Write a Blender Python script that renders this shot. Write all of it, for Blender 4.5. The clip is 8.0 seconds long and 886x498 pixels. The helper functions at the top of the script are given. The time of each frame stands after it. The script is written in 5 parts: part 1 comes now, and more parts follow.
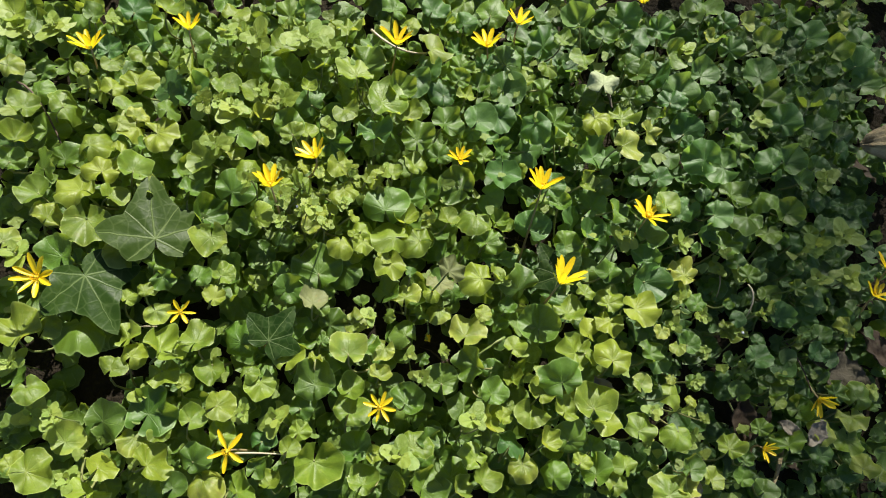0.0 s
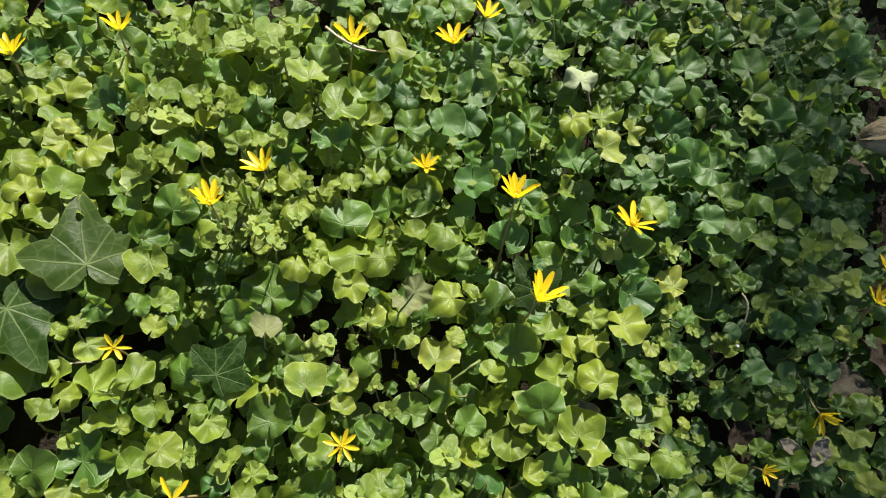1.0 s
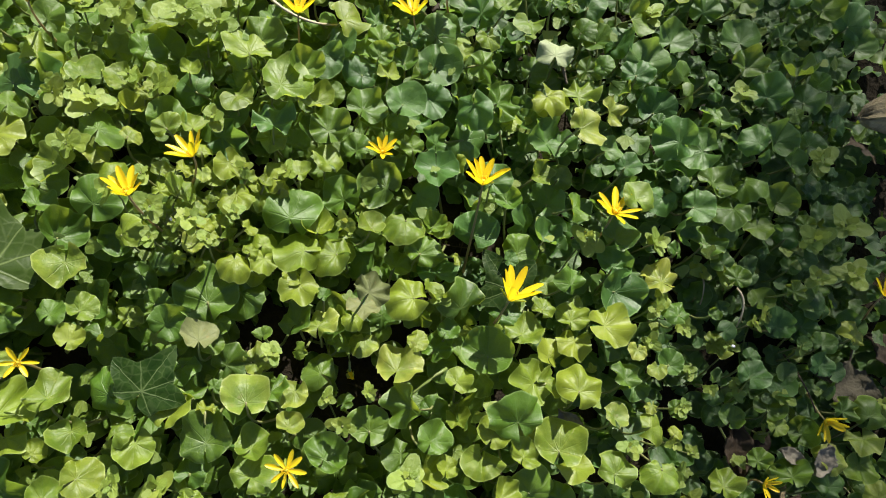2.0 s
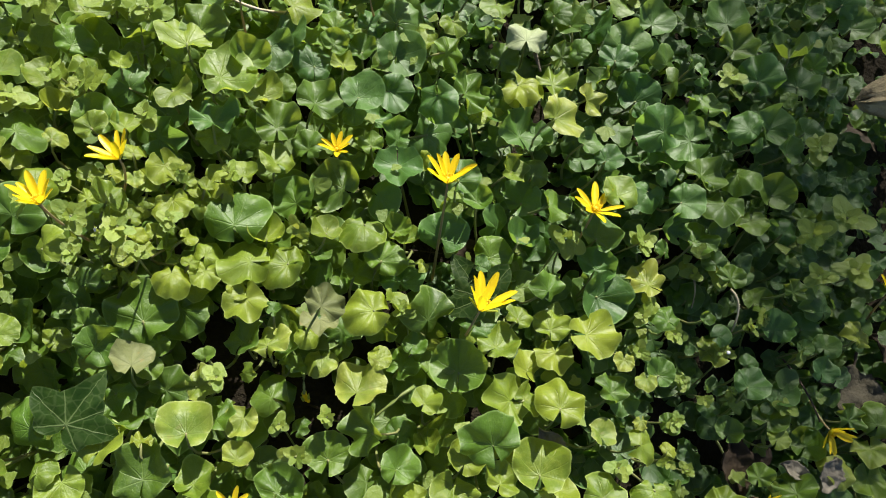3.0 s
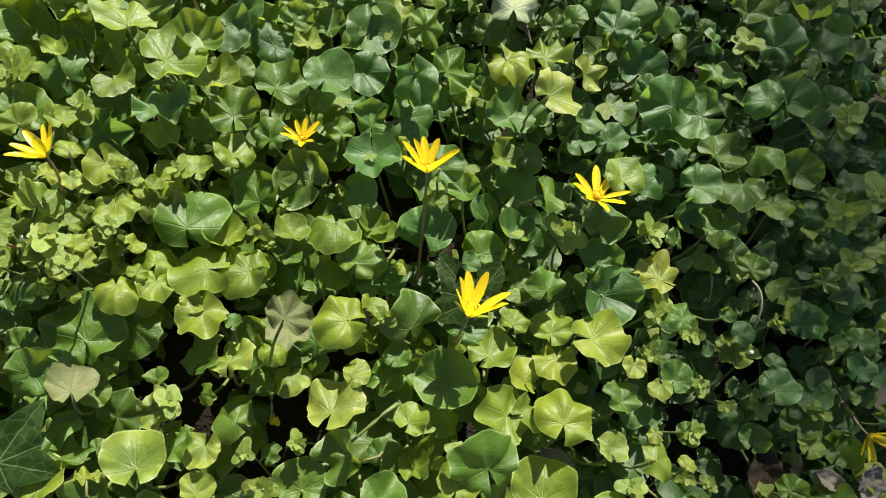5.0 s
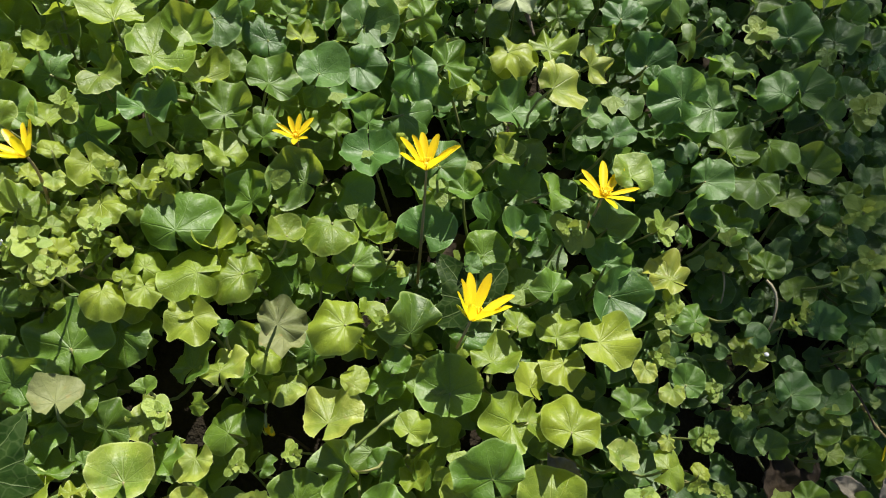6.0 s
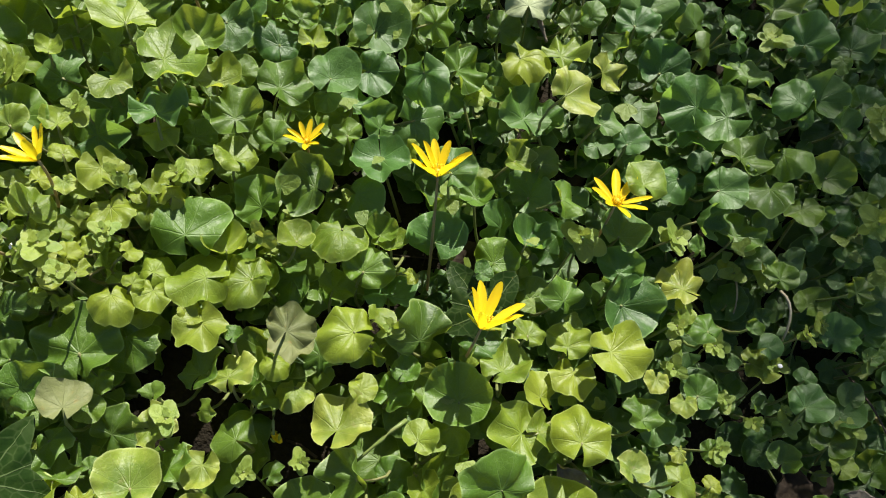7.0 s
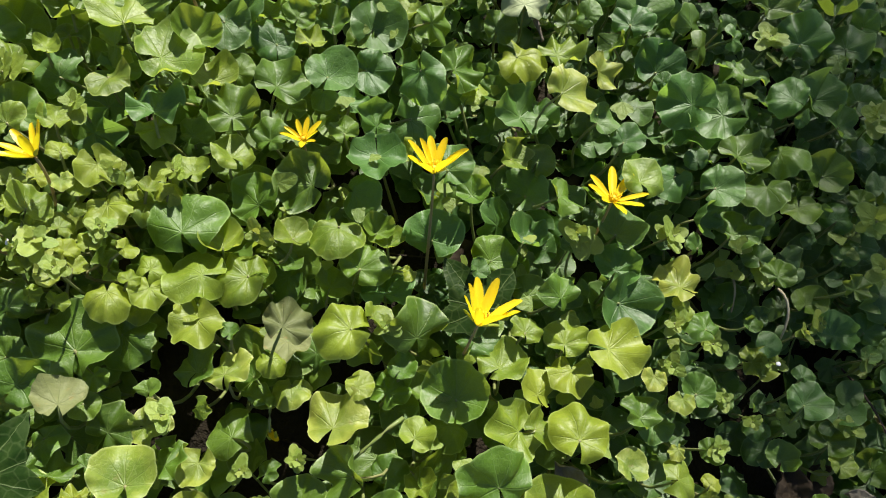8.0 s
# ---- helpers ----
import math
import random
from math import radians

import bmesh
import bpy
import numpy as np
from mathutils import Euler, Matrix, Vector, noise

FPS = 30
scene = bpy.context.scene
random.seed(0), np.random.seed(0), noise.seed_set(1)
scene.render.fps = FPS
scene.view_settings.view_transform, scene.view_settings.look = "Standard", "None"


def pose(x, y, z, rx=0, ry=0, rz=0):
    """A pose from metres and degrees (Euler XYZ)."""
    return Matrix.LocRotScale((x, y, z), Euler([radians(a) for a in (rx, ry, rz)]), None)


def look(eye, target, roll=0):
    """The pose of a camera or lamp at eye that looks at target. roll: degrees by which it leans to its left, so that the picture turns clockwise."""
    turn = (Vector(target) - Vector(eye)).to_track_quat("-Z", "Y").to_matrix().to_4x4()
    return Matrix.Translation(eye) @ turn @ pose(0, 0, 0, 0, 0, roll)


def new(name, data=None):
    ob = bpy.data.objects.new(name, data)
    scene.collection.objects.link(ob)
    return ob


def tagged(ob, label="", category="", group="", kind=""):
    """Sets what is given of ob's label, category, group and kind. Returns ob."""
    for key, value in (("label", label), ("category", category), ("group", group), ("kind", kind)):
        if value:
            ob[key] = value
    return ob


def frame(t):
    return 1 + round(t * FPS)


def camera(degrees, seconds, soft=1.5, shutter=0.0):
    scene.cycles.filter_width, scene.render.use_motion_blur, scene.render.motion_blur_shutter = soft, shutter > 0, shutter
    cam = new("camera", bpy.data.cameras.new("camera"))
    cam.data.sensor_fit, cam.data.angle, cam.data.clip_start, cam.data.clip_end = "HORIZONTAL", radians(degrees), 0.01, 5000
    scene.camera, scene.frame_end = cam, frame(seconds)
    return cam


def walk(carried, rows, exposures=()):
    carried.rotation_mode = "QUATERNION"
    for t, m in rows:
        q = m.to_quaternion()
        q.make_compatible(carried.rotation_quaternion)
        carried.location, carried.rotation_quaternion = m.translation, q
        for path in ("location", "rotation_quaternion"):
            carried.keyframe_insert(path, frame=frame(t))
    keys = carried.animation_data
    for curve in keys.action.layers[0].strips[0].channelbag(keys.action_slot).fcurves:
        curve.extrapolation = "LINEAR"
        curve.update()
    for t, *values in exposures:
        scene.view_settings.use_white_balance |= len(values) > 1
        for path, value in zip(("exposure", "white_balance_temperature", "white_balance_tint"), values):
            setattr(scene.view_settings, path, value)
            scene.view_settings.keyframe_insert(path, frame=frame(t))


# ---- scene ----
# camera and its way
cam = camera(67.9, 8.0, soft=1.1)
ROWS = [
    (0.0, -0.0710, -0.1798, 0.5805, 16.34, -3.45, 11.60),
    (0.5, -0.0662, -0.1663, 0.5598, 16.38, -4.01, 10.71),
    (1.0, -0.0581, -0.1504, 0.5394, 16.32, -4.05, 9.83),
    (1.2, -0.0549, -0.1472, 0.5285, 16.66, -4.30, 9.38),
    (2.3, -0.0303, -0.1260, 0.4750, 16.50, -4.58, 8.23),
    (2.5, -0.0270, -0.1197, 0.4671, 16.68, -4.59, 7.74),
    (3.0, -0.0167, -0.1194, 0.4503, 16.86, -4.64, 7.18),
    (3.5, -0.0111, -0.1207, 0.4405, 17.21, -4.16, 6.21),
    (4.0, -0.0063, -0.1148, 0.4322, 17.06, -3.58, 6.04),
    (4.5, -0.0067, -0.1085, 0.4210, 16.89, -3.32, 5.96),
    (4.7, -0.0031, -0.1047, 0.4149, 16.22, -3.58, 5.81),
    (5.8, -0.0007, -0.0974, 0.3960, 16.39, -3.04, 5.18),
    (6.0, -0.0002, -0.0960, 0.3935, 16.26, -3.07, 5.20),
    (6.5, -0.0039, -0.0947, 0.3933, 16.29, -2.66, 5.78),
    (7.0, -0.0023, -0.0939, 0.3912, 16.59, -2.68, 5.89),
    (7.5, 0.0015, -0.0966, 0.3883, 16.73, -2.77, 5.72),
    (8.0, 0.0002, -0.0997, 0.3894, 17.42, -2.62, 5.77),
]
walk(cam, [(t, pose(x, y, z, rx, ry, rz)) for t, x, y, z, rx, ry, rz in ROWS], [(0.0, 1.22, 6600, 10)])

# daylight: clear spring sky, high sun from beyond the bank
SUN_WAY = Vector((0.15, 0.72, 0.68)).normalized()
world = bpy.data.worlds.new("sky")
scene.world = world
world.use_nodes = True
sky = world.node_tree.nodes.new("ShaderNodeTexSky")
sky.sky_type = "NISHITA"
sky.sun_disc = False
sky.sun_elevation = math.asin(SUN_WAY.z)
sky.sun_rotation = math.atan2(SUN_WAY.x, SUN_WAY.y)
back = world.node_tree.nodes["Background"]
back.inputs["Strength"].default_value = 0.050
world.node_tree.links.new(sky.outputs[0], back.inputs[0])
sun_data = bpy.data.lights.new("sun", "SUN")
sun_data.energy, sun_data.angle, sun_data.color = 5.15, radians(0.55), (1.0, 0.96, 0.87)
sun = new("sun", sun_data)
sun.matrix_world = look(SUN_WAY * 20, (0, 0, 0))


# middle of an added, out-of-view crown that dims the right of the bank
SHADE_CROWN = tuple(Vector((1.27, 0.36, 0.05)) + SUN_WAY * 11.0)


# ---- materials ----
def nodes_of(name):
    m = bpy.data.materials.new(name)
    m.use_nodes = True
    t = m.node_tree
    return m, t, t.nodes, t.nodes["Principled BSDF"]


class Net:
    """A short hand for wiring shader nodes."""

    def __init__(self, tree):
        self.t = tree

    def put(self, socket, v):
        if isinstance(v, bpy.types.NodeSocket):
            self.t.links.new(v, socket)
        else:
            socket.default_value = v

    def math(self, op, a, b=0.0, c=0.0, clamp=False):
        n = self.t.nodes.new("ShaderNodeMath")
        n.operation, n.use_clamp = op, clamp
        for s, v in zip(n.inputs, (a, b, c)):
            self.put(s, v)
        return n.outputs[0]

    def mix(self, fac, a, b, how="MIX"):
        n = self.t.nodes.new("ShaderNodeMix")
        n.data_type, n.blend_type = "RGBA", how
        for s, v in ((n.inputs[0], fac), (n.inputs[6], a), (n.inputs[7], b)):
            self.put(s, v if not isinstance(v, tuple) else (*v[:3], 1.0))
        return n.outputs[2]

    def noise(self, vec, scale, detail=3.0, rough=0.55):
        n = self.t.nodes.new("ShaderNodeTexNoise")
        self.put(n.inputs["Vector"], vec)
        n.inputs["Scale"].default_value, n.inputs["Detail"].default_value, n.inputs["Roughness"].default_value = scale, detail, rough
        return n.outputs["Fac"]

    def ramp(self, fac, lo, hi, a=0.0, b=1.0):
        n = self.t.nodes.new("ShaderNodeMapRange")
        n.interpolation_type = "SMOOTHSTEP"
        for s, v in zip(n.inputs, (fac, lo, hi, a, b)):
            self.put(s, v)
        return n.outputs[0]

    def bump(self, height, strength, distance):
        n = self.t.nodes.new("ShaderNodeBump")
        self.put(n.inputs["Strength"], strength)
        n.inputs["Distance"].default_value = distance
        self.put(n.inputs["Height"], height)
        return n.outputs[0]

    def hsv(self, colour, hue, sat, val):
        n = self.t.nodes.new("ShaderNodeHueSaturation")
        for s, v in zip(n.inputs, (hue, sat, val, 1.0, colour)):
            self.put(s, v)
        return n.outputs[0]


def veins(net, uv, foot, angles, width, reach):
    """Lines that run out from the leaf's foot at the given angles from its tip, thinning on their way."""
    sep = net.t.nodes.new("ShaderNodeSeparateXYZ")
    net.put(sep.inputs[0], uv)
    u, v = net.math("SUBTRACT", sep.outputs[0], foot[0]), net.math("SUBTRACT", sep.outputs[1], foot[1])
    wob = net.math("MULTIPLY", net.math("SUBTRACT", net.noise(uv, 7.0, 1.0), 0.5), 0.10)
    total = None
    for a in angles:
        s, c = math.sin(radians(a)), math.cos(radians(a))
        along = net.math("ADD", net.math("MULTIPLY", u, s), net.math("MULTIPLY", v, c))
        across = net.math("SUBTRACT", net.math("MULTIPLY", u, c), net.math("MULTIPLY", v, s))
        across = net.math("ABSOLUTE", net.math("ADD", across, net.math("MULTIPLY", along, wob)))
        w = net.math("MULTIPLY_ADD", along, -width / reach, width)
        line = net.math("SUBTRACT", 1.0, net.math("DIVIDE", across, net.math("MAXIMUM", w, 0.001)), clamp=True)
        line = net.math("MULTIPLY", line, net.math("GREATER_THAN", along, 0.0))
        total = line if total is None else net.math("MAXIMUM", total, line)
    return total


def leaf_material(name, dark, light, through_colour, vein_colour, foot, angles, loose=False, vein_width=0.015, vein_mix=0.35,
                  gloss=0.42, clear=0.38, reach=0.75, blotch=0.0, heart=0.0, rim_mix=0.8, shine=0.62, mesh_mix=0.13, mesh_size=15.0):
    m, t, nodes, p = nodes_of(name)
    net = Net(t)
    uv = nodes.new("ShaderNodeUVMap").outputs[0]
    if loose:
        chance = nodes.new("ShaderNodeNewGeometry").outputs["Random Per Island"]
    else:
        chance = nodes.new("ShaderNodeObjectInfo").outputs["Random"]
    shifted = nodes.new("ShaderNodeVectorMath")
    shifted.operation = "ADD"
    t.links.new(uv, shifted.inputs[0])
    comb = nodes.new("ShaderNodeCombineXYZ")
    net.put(comb.inputs[2], net.math("MULTIPLY", chance, 37.0))
    t.links.new(comb.outputs[0], shifted.inputs[1])
    own = shifted.outputs[0]
    broad, middle, fine = net.noise(own, 2.2, 2.0), net.noise(own, 8.0, 2.0), net.noise(own, 26.0, 3.0)
    vein = veins(net, uv, foot, angles, vein_width, reach)
    cells = nodes.new("ShaderNodeTexVoronoi")
    cells.feature = "DISTANCE_TO_EDGE"
    cells.inputs["Scale"].default_value = mesh_size
    t.links.new(own, cells.inputs["Vector"])
    net_lines = net.ramp(cells.outputs["Distance"], 0.0, 0.10, 1.0, 0.0)
    tone = net.math("ADD", net.math("MULTIPLY", chance, 0.55), net.math("ADD", net.math("MULTIPLY", broad, 0.45), net.math("MULTIPLY", middle, 0.25)))
    tone = net.math("SUBTRACT", tone, 0.08)
    base = net.mix(net.ramp(tone, 0.15, 0.95), dark, light)
    base = net.mix(net.math("MULTIPLY", fine, 0.42), base, (dark[0] * 0.6, dark[1] * 0.7, dark[2] * 0.6))
    base = net.mix(net.ramp(middle, 0.50, 0.75, 0.0, 0.22), base, (light[0] * 1.25, light[1] * 1.15, light[2] * 1.5))
    if heart:
        away = nodes.new("ShaderNodeVectorMath")
        away.operation = "DISTANCE"
        t.links.new(uv, away.inputs[0])
        away.inputs[1].default_value = (0.5, 0.42, 0.0)
        reached = net.math("ADD", away.outputs["Value"], net.math("MULTIPLY", net.math("SUBTRACT", middle, 0.5), 0.35))
        base = net.mix(net.ramp(reached, 0.20, 0.42, heart, 0.0), base, (dark[0] * 0.36, dark[1] * 0.56, dark[2] * 0.40))
    base = net.mix(net.math("MULTIPLY", net_lines, mesh_mix), base, vein_colour)
    base = net.mix(net.math("MULTIPLY", vein, vein_mix), base, vein_colour)
    if blotch:
        base = net.mix(net.math("MULTIPLY", net.ramp(net.noise(own, 5.0, 4.0), 0.62, 0.72), blotch), base, (0.20, 0.16, 0.06))
    # pale leaf margin, strengthened to paint in the light caught on the edge
    rim = nodes.new("ShaderNodeAttribute")
    rim.attribute_name = "rim"
    base = net.mix(net.math("MULTIPLY", net.ramp(rim.outputs["Fac"], 0.55, 1.0), rim_mix), base, vein_colour)
    hue = net.math("MULTIPLY_ADD", net.math("FRACT", net.math("MULTIPLY", chance, 7.31)), 0.020, 0.488)
    base = net.hsv(base, hue, 1.03, 1.0)
    net.put(p.inputs["Base Color"], base)
    net.put(p.inputs["Roughness"], net.math("MULTIPLY_ADD", fine, 0.10, gloss - 0.03))
    p.inputs["Specular IOR Level"].default_value = shine
    high = net.math("ADD", net.math("MULTIPLY", net_lines, -0.12), net.math("MULTIPLY", vein, -0.7))
    high = net.math("ADD", high, net.math("MULTIPLY", broad, 1.3))
    high = net.math("ADD", high, net.math("MULTIPLY", middle, 1.0))
    high = net.math("ADD", high, net.math("MULTIPLY", fine, 0.28))
    normal = net.bump(high, 0.42, 0.0011)
    net.put(p.inputs["Normal"], normal)
    tl = nodes.new("ShaderNodeBsdfTranslucent")
    lit = net.mix(net.math("MULTIPLY", tone, 0.5), through_colour, (through_colour[0] * 1.25, through_colour[1] * 1.1, through_colour[2]))
    lit = net.mix(net.math("MULTIPLY", vein, 0.5), lit, (through_colour[0] * 0.5, through_colour[1] * 0.55, through_colour[2] * 0.5))
    net.put(tl.inputs["Color"], net.hsv(lit, hue, 1.0, 1.0))
    net.put(tl.inputs["Normal"], normal)
    both = nodes.new("ShaderNodeMixShader")
    both.inputs[0].default_value = clear
    t.links.new(p.outputs[0], both.inputs[1])
    t.links.new(tl.outputs[0], both.inputs[2])
    t.links.new(both.outputs[0], nodes["Material Output"].inputs["Surface"])
    return m


def plain_material(name, a, b, rough, scale=40.0, bump=0.3, distance=0.002, clear=0.0, clear_colour=None, spec=0.4):
    """Two mixed tones with grain; clear lets light through thin tissue."""
    m, t, nodes, p = nodes_of(name)
    net = Net(t)
    at = nodes.new("ShaderNodeTexCoord").outputs["Object"]
    chance = nodes.new("ShaderNodeObjectInfo").outputs["Random"]
    big, small = net.noise(at, scale, 4.0), net.noise(at, scale * 9, 3.0)
    f = net.ramp(net.math("ADD", net.math("MULTIPLY", big, 0.75), net.math("ADD", net.math("MULTIPLY", small, 0.35), net.math("MULTIPLY", chance, 0.2))), 0.35, 0.95)
    net.put(p.inputs["Base Color"], net.mix(f, a, b))
    net.put(p.inputs["Roughness"], net.math("MULTIPLY_ADD", small, 0.25, rough - 0.12))
    p.inputs["Specular IOR Level"].default_value = spec
    net.put(p.inputs["Normal"], net.bump(net.math("ADD", big, net.math("MULTIPLY", small, 0.5)), bump, distance))
    if clear:
        tl = nodes.new("ShaderNodeBsdfTranslucent")
        tl.inputs["Color"].default_value = (*clear_colour, 1.0)
        both = nodes.new("ShaderNodeMixShader")
        both.inputs[0].default_value = clear
        t.links.new(p.outputs[0], both.inputs[1])
        t.links.new(tl.outputs[0], both.inputs[2])
        t.links.new(both.outputs[0], nodes["Material Output"].inputs["Surface"])
    return m


FOOT = (0.5, 0.35)
FAN = (0, 30, -30, 62, -62, 100, -100)
FRESH_LEAF = leaf_material("fresh_leaf", (0.076, 0.136, 0.010), (0.212, 0.268, 0.026), (0.45, 0.55, 0.065), (0.30, 0.38, 0.10), FOOT, FAN, blotch=0.2, vein_mix=0.36, gloss=0.50)
LEAF = leaf_material("celandine_leaf", (0.033, 0.084, 0.007), (0.103, 0.191, 0.016), (0.34, 0.47, 0.045), (0.22, 0.32, 0.10), FOOT, FAN, blotch=0.12, vein_mix=0.36, gloss=0.50)
# leaf green made darker and bluer, with the right side's shade in the colour
COOL_SHADE_LEAF = leaf_material("cool_shade_leaf", (0.026, 0.080, 0.013), (0.078, 0.168, 0.031), (0.25, 0.43, 0.060), (0.19, 0.30, 0.11), FOOT, FAN, blotch=0.12, vein_mix=0.36, gloss=0.50)
YOUNG_LEAF = leaf_material("young_leaf", (0.150, 0.200, 0.024), (0.290, 0.335, 0.056), (0.45, 0.52, 0.09), (0.38, 0.42, 0.15), FOOT, FAN, blotch=0.4, heart=0.55, vein_mix=0.22, gloss=0.5)
FADED_LEAF = leaf_material("faded_leaf", (0.085, 0.105, 0.040), (0.17, 0.185, 0.080), (0.30, 0.32, 0.06), (0.08, 0.10, 0.040), FOOT, FAN, blotch=0.6, vein_mix=0.22, gloss=0.6, clear=0.2, shine=0.3, mesh_mix=0.08, rim_mix=0.15)
WHITISH_LEAF = leaf_material("whitish_leaf", (0.24, 0.28, 0.15), (0.38, 0.42, 0.25), (0.34, 0.38, 0.12), (0.16, 0.20, 0.09), FOOT, FAN, vein_mix=0.25, gloss=0.6, clear=0.2, shine=0.3, rim_mix=0.15)
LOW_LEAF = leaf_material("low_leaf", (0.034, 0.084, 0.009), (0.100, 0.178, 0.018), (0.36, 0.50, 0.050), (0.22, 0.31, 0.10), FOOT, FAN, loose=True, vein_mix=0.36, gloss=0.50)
# low-leaf green made darker and bluer, shade between the leaves put into the colour
SHADE_TINTED_LEAF = leaf_material("shade_tinted_low_leaf", (0.019, 0.058, 0.012), (0.062, 0.130, 0.027), (0.24, 0.42, 0.055), (0.20, 0.30, 0.10), FOOT, FAN, loose=True, vein_mix=0.36, gloss=0.50)
IVY = leaf_material("ivy_leaf", (0.010, 0.025, 0.005), (0.034, 0.058, 0.011), (0.08, 0.14, 0.02), (0.17, 0.22, 0.09), (0.5, 0.34), (0, 38, -38, 76, -76, 125, -125),
                    vein_width=0.015, vein_mix=0.45, gloss=0.42, clear=0.10, reach=0.8, rim_mix=0.1, shine=0.10, mesh_mix=0.09, mesh_size=8.0)
SPEEDWELL = leaf_material("speedwell_leaf", (0.135, 0.205, 0.030), (0.27, 0.345, 0.060), (0.47, 0.55, 0.08), (0.24, 0.33, 0.12), (0.5, 0.12), (0, 28, -28),
                          gloss=0.5, vein_width=0.03)
STALK = plain_material("stalk", (0.13, 0.19, 0.05), (0.23, 0.21, 0.10), 0.45, scale=60, bump=0.1, clear=0.2, clear_colour=(0.30, 0.38, 0.08))
RED_STALK = plain_material("brown_stalk", (0.28, 0.24, 0.11), (0.42, 0.33, 0.19), 0.5, scale=60, bump=0.1, clear=0.35, clear_colour=(0.5, 0.40, 0.2))
BARK = plain_material("bark", (0.07, 0.055, 0.042), (0.17, 0.14, 0.11), 0.9, scale=12, bump=0.8, distance=0.01)
SHADE_TREE_LEAF = plain_material("shade_tree_leaf", (0.05, 0.09, 0.02), (0.09, 0.14, 0.03), 0.5, scale=4, bump=0.1, clear=0.25, clear_colour=(0.2, 0.3, 0.04))
PETAL = plain_material("petal", (0.76, 0.53, 0.012), (0.85, 0.64, 0.020), 0.34, scale=90, bump=0.15, distance=0.0006, clear=0.42, clear_colour=(0.96, 0.80, 0.02), spec=0.5)
STAMEN = plain_material("stamen", (0.82, 0.55, 0.01), (0.90, 0.66, 0.03), 0.5, scale=200, bump=0.1, clear=0.4, clear_colour=(0.95, 0.70, 0.02))
CARPEL = plain_material("carpel", (0.48, 0.44, 0.03), (0.64, 0.56, 0.05), 0.5, scale=200, bump=0.2, clear=0.25, clear_colour=(0.7, 0.65, 0.05))
# soil brown taken nearly to black, with the gaps' shade in the colour
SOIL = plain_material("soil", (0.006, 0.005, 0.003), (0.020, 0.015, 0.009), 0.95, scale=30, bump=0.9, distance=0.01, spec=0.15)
DEAD = plain_material("dead_leaf", (0.014, 0.010, 0.006), (0.062, 0.043, 0.027), 0.75, scale=50, bump=0.6, distance=0.002, clear=0.1, clear_colour=(0.2, 0.1, 0.04), spec=0.25)
BROWN = plain_material("greyish_dead_leaf", (0.012, 0.010, 0.007), (0.084, 0.074, 0.048), 0.75, scale=50, bump=0.7, distance=0.003, spec=0.25)
PALE = plain_material("pale_dry_leaf", (0.12, 0.105, 0.078), (0.25, 0.225, 0.175), 0.7, scale=60, bump=0.5, distance=0.002, clear=0.1, clear_colour=(0.4, 0.3, 0.15), spec=0.25)
WOOD = plain_material("rotten_wood", (0.070, 0.052, 0.026), (0.42, 0.34, 0.19), 0.9, scale=70, bump=0.8, distance=0.004, spec=0.2)
STRAW = plain_material("straw", (0.25, 0.20, 0.12), (0.42, 0.37, 0.27), 0.6, scale=60, bump=0.2)
TWIG = plain_material("twig", (0.045, 0.030, 0.022), (0.11, 0.075, 0.055), 0.8, scale=80, bump=0.6)
SEPAL = plain_material("sepal", (0.22, 0.30, 0.04), (0.34, 0.38, 0.07), 0.5, scale=90, bump=0.1, clear=0.3, clear_colour=(0.4, 0.45, 0.05))


# ---- ground ----
def swell(x, y):
    """The growth stands on a low mound: how far it falls away from the mean slope."""
    return min(0.012, max(-0.036, 0.0055 + 0.0102 * x + 0.0173 * y - 0.17 * x * x + 0.289 * x * y - 0.286 * y * y))


def ground_height(x, y):
    """A gentle bank round the origin that levels out further off."""
    r = math.hypot(x, y)
    k = 1.0 / (1.0 + (r / 3.0) ** 2)
    z = (-0.132 * x + 0.111 * y) * k + 0.75 * swell(x, y)
    near = 0.010 * noise.noise(Vector((x * 9, y * 9, 0.3))) + 0.004 * noise.noise(Vector((x * 40, y * 40, 4.1)))
    far = 0.25 * noise.noise(Vector((x * 0.11, y * 0.11, 9.0))) * min(1.0, r / 8.0)
    return z + near / (1 + r * 0.3) + far


def mesh_of(name, verts, faces, material, uvs=None, rims=None, smooth=True):
    me = bpy.data.meshes.new(name)
    me.from_pydata(verts, [], faces)
    me.materials.append(material)
    if uvs is not None:
        layer = me.uv_layers.new(name="UVMap")
        idx = np.empty(len(me.loops), dtype=np.int32)
        me.loops.foreach_get("vertex_index", idx)
        layer.data.foreach_set("uv", np.asarray(uvs, dtype=np.float32)[idx].ravel())
    if rims is not None:
        me.attributes.new("rim", "FLOAT", "POINT").data.foreach_set("value", np.asarray(rims, dtype=np.float32))
    if smooth:
        me.polygons.foreach_set("use_smooth", [True] * len(me.polygons))
    me.update()
    return me


def part(name, me, parent, label="", m=None):
    ob = new(name, me)
    ob.parent = parent
    if m is not None:
        ob.matrix_basis = m
    if label:
        tagged(ob, label)
    return ob


steps = sorted({round(s * (0.02 * 1.0 * k if k < 45 else 0.9 * 1.13 ** (k - 45)), 4) for k in range(86) for s in (-1, 1)})
verts = [(x, y, ground_height(x, y)) for y in steps for x in steps]
n = len(steps)
faces = [(j * n + i, j * n + i + 1, (j + 1) * n + i + 1, (j + 1) * n + i) for j in range(n - 1) for i in range(n - 1)]
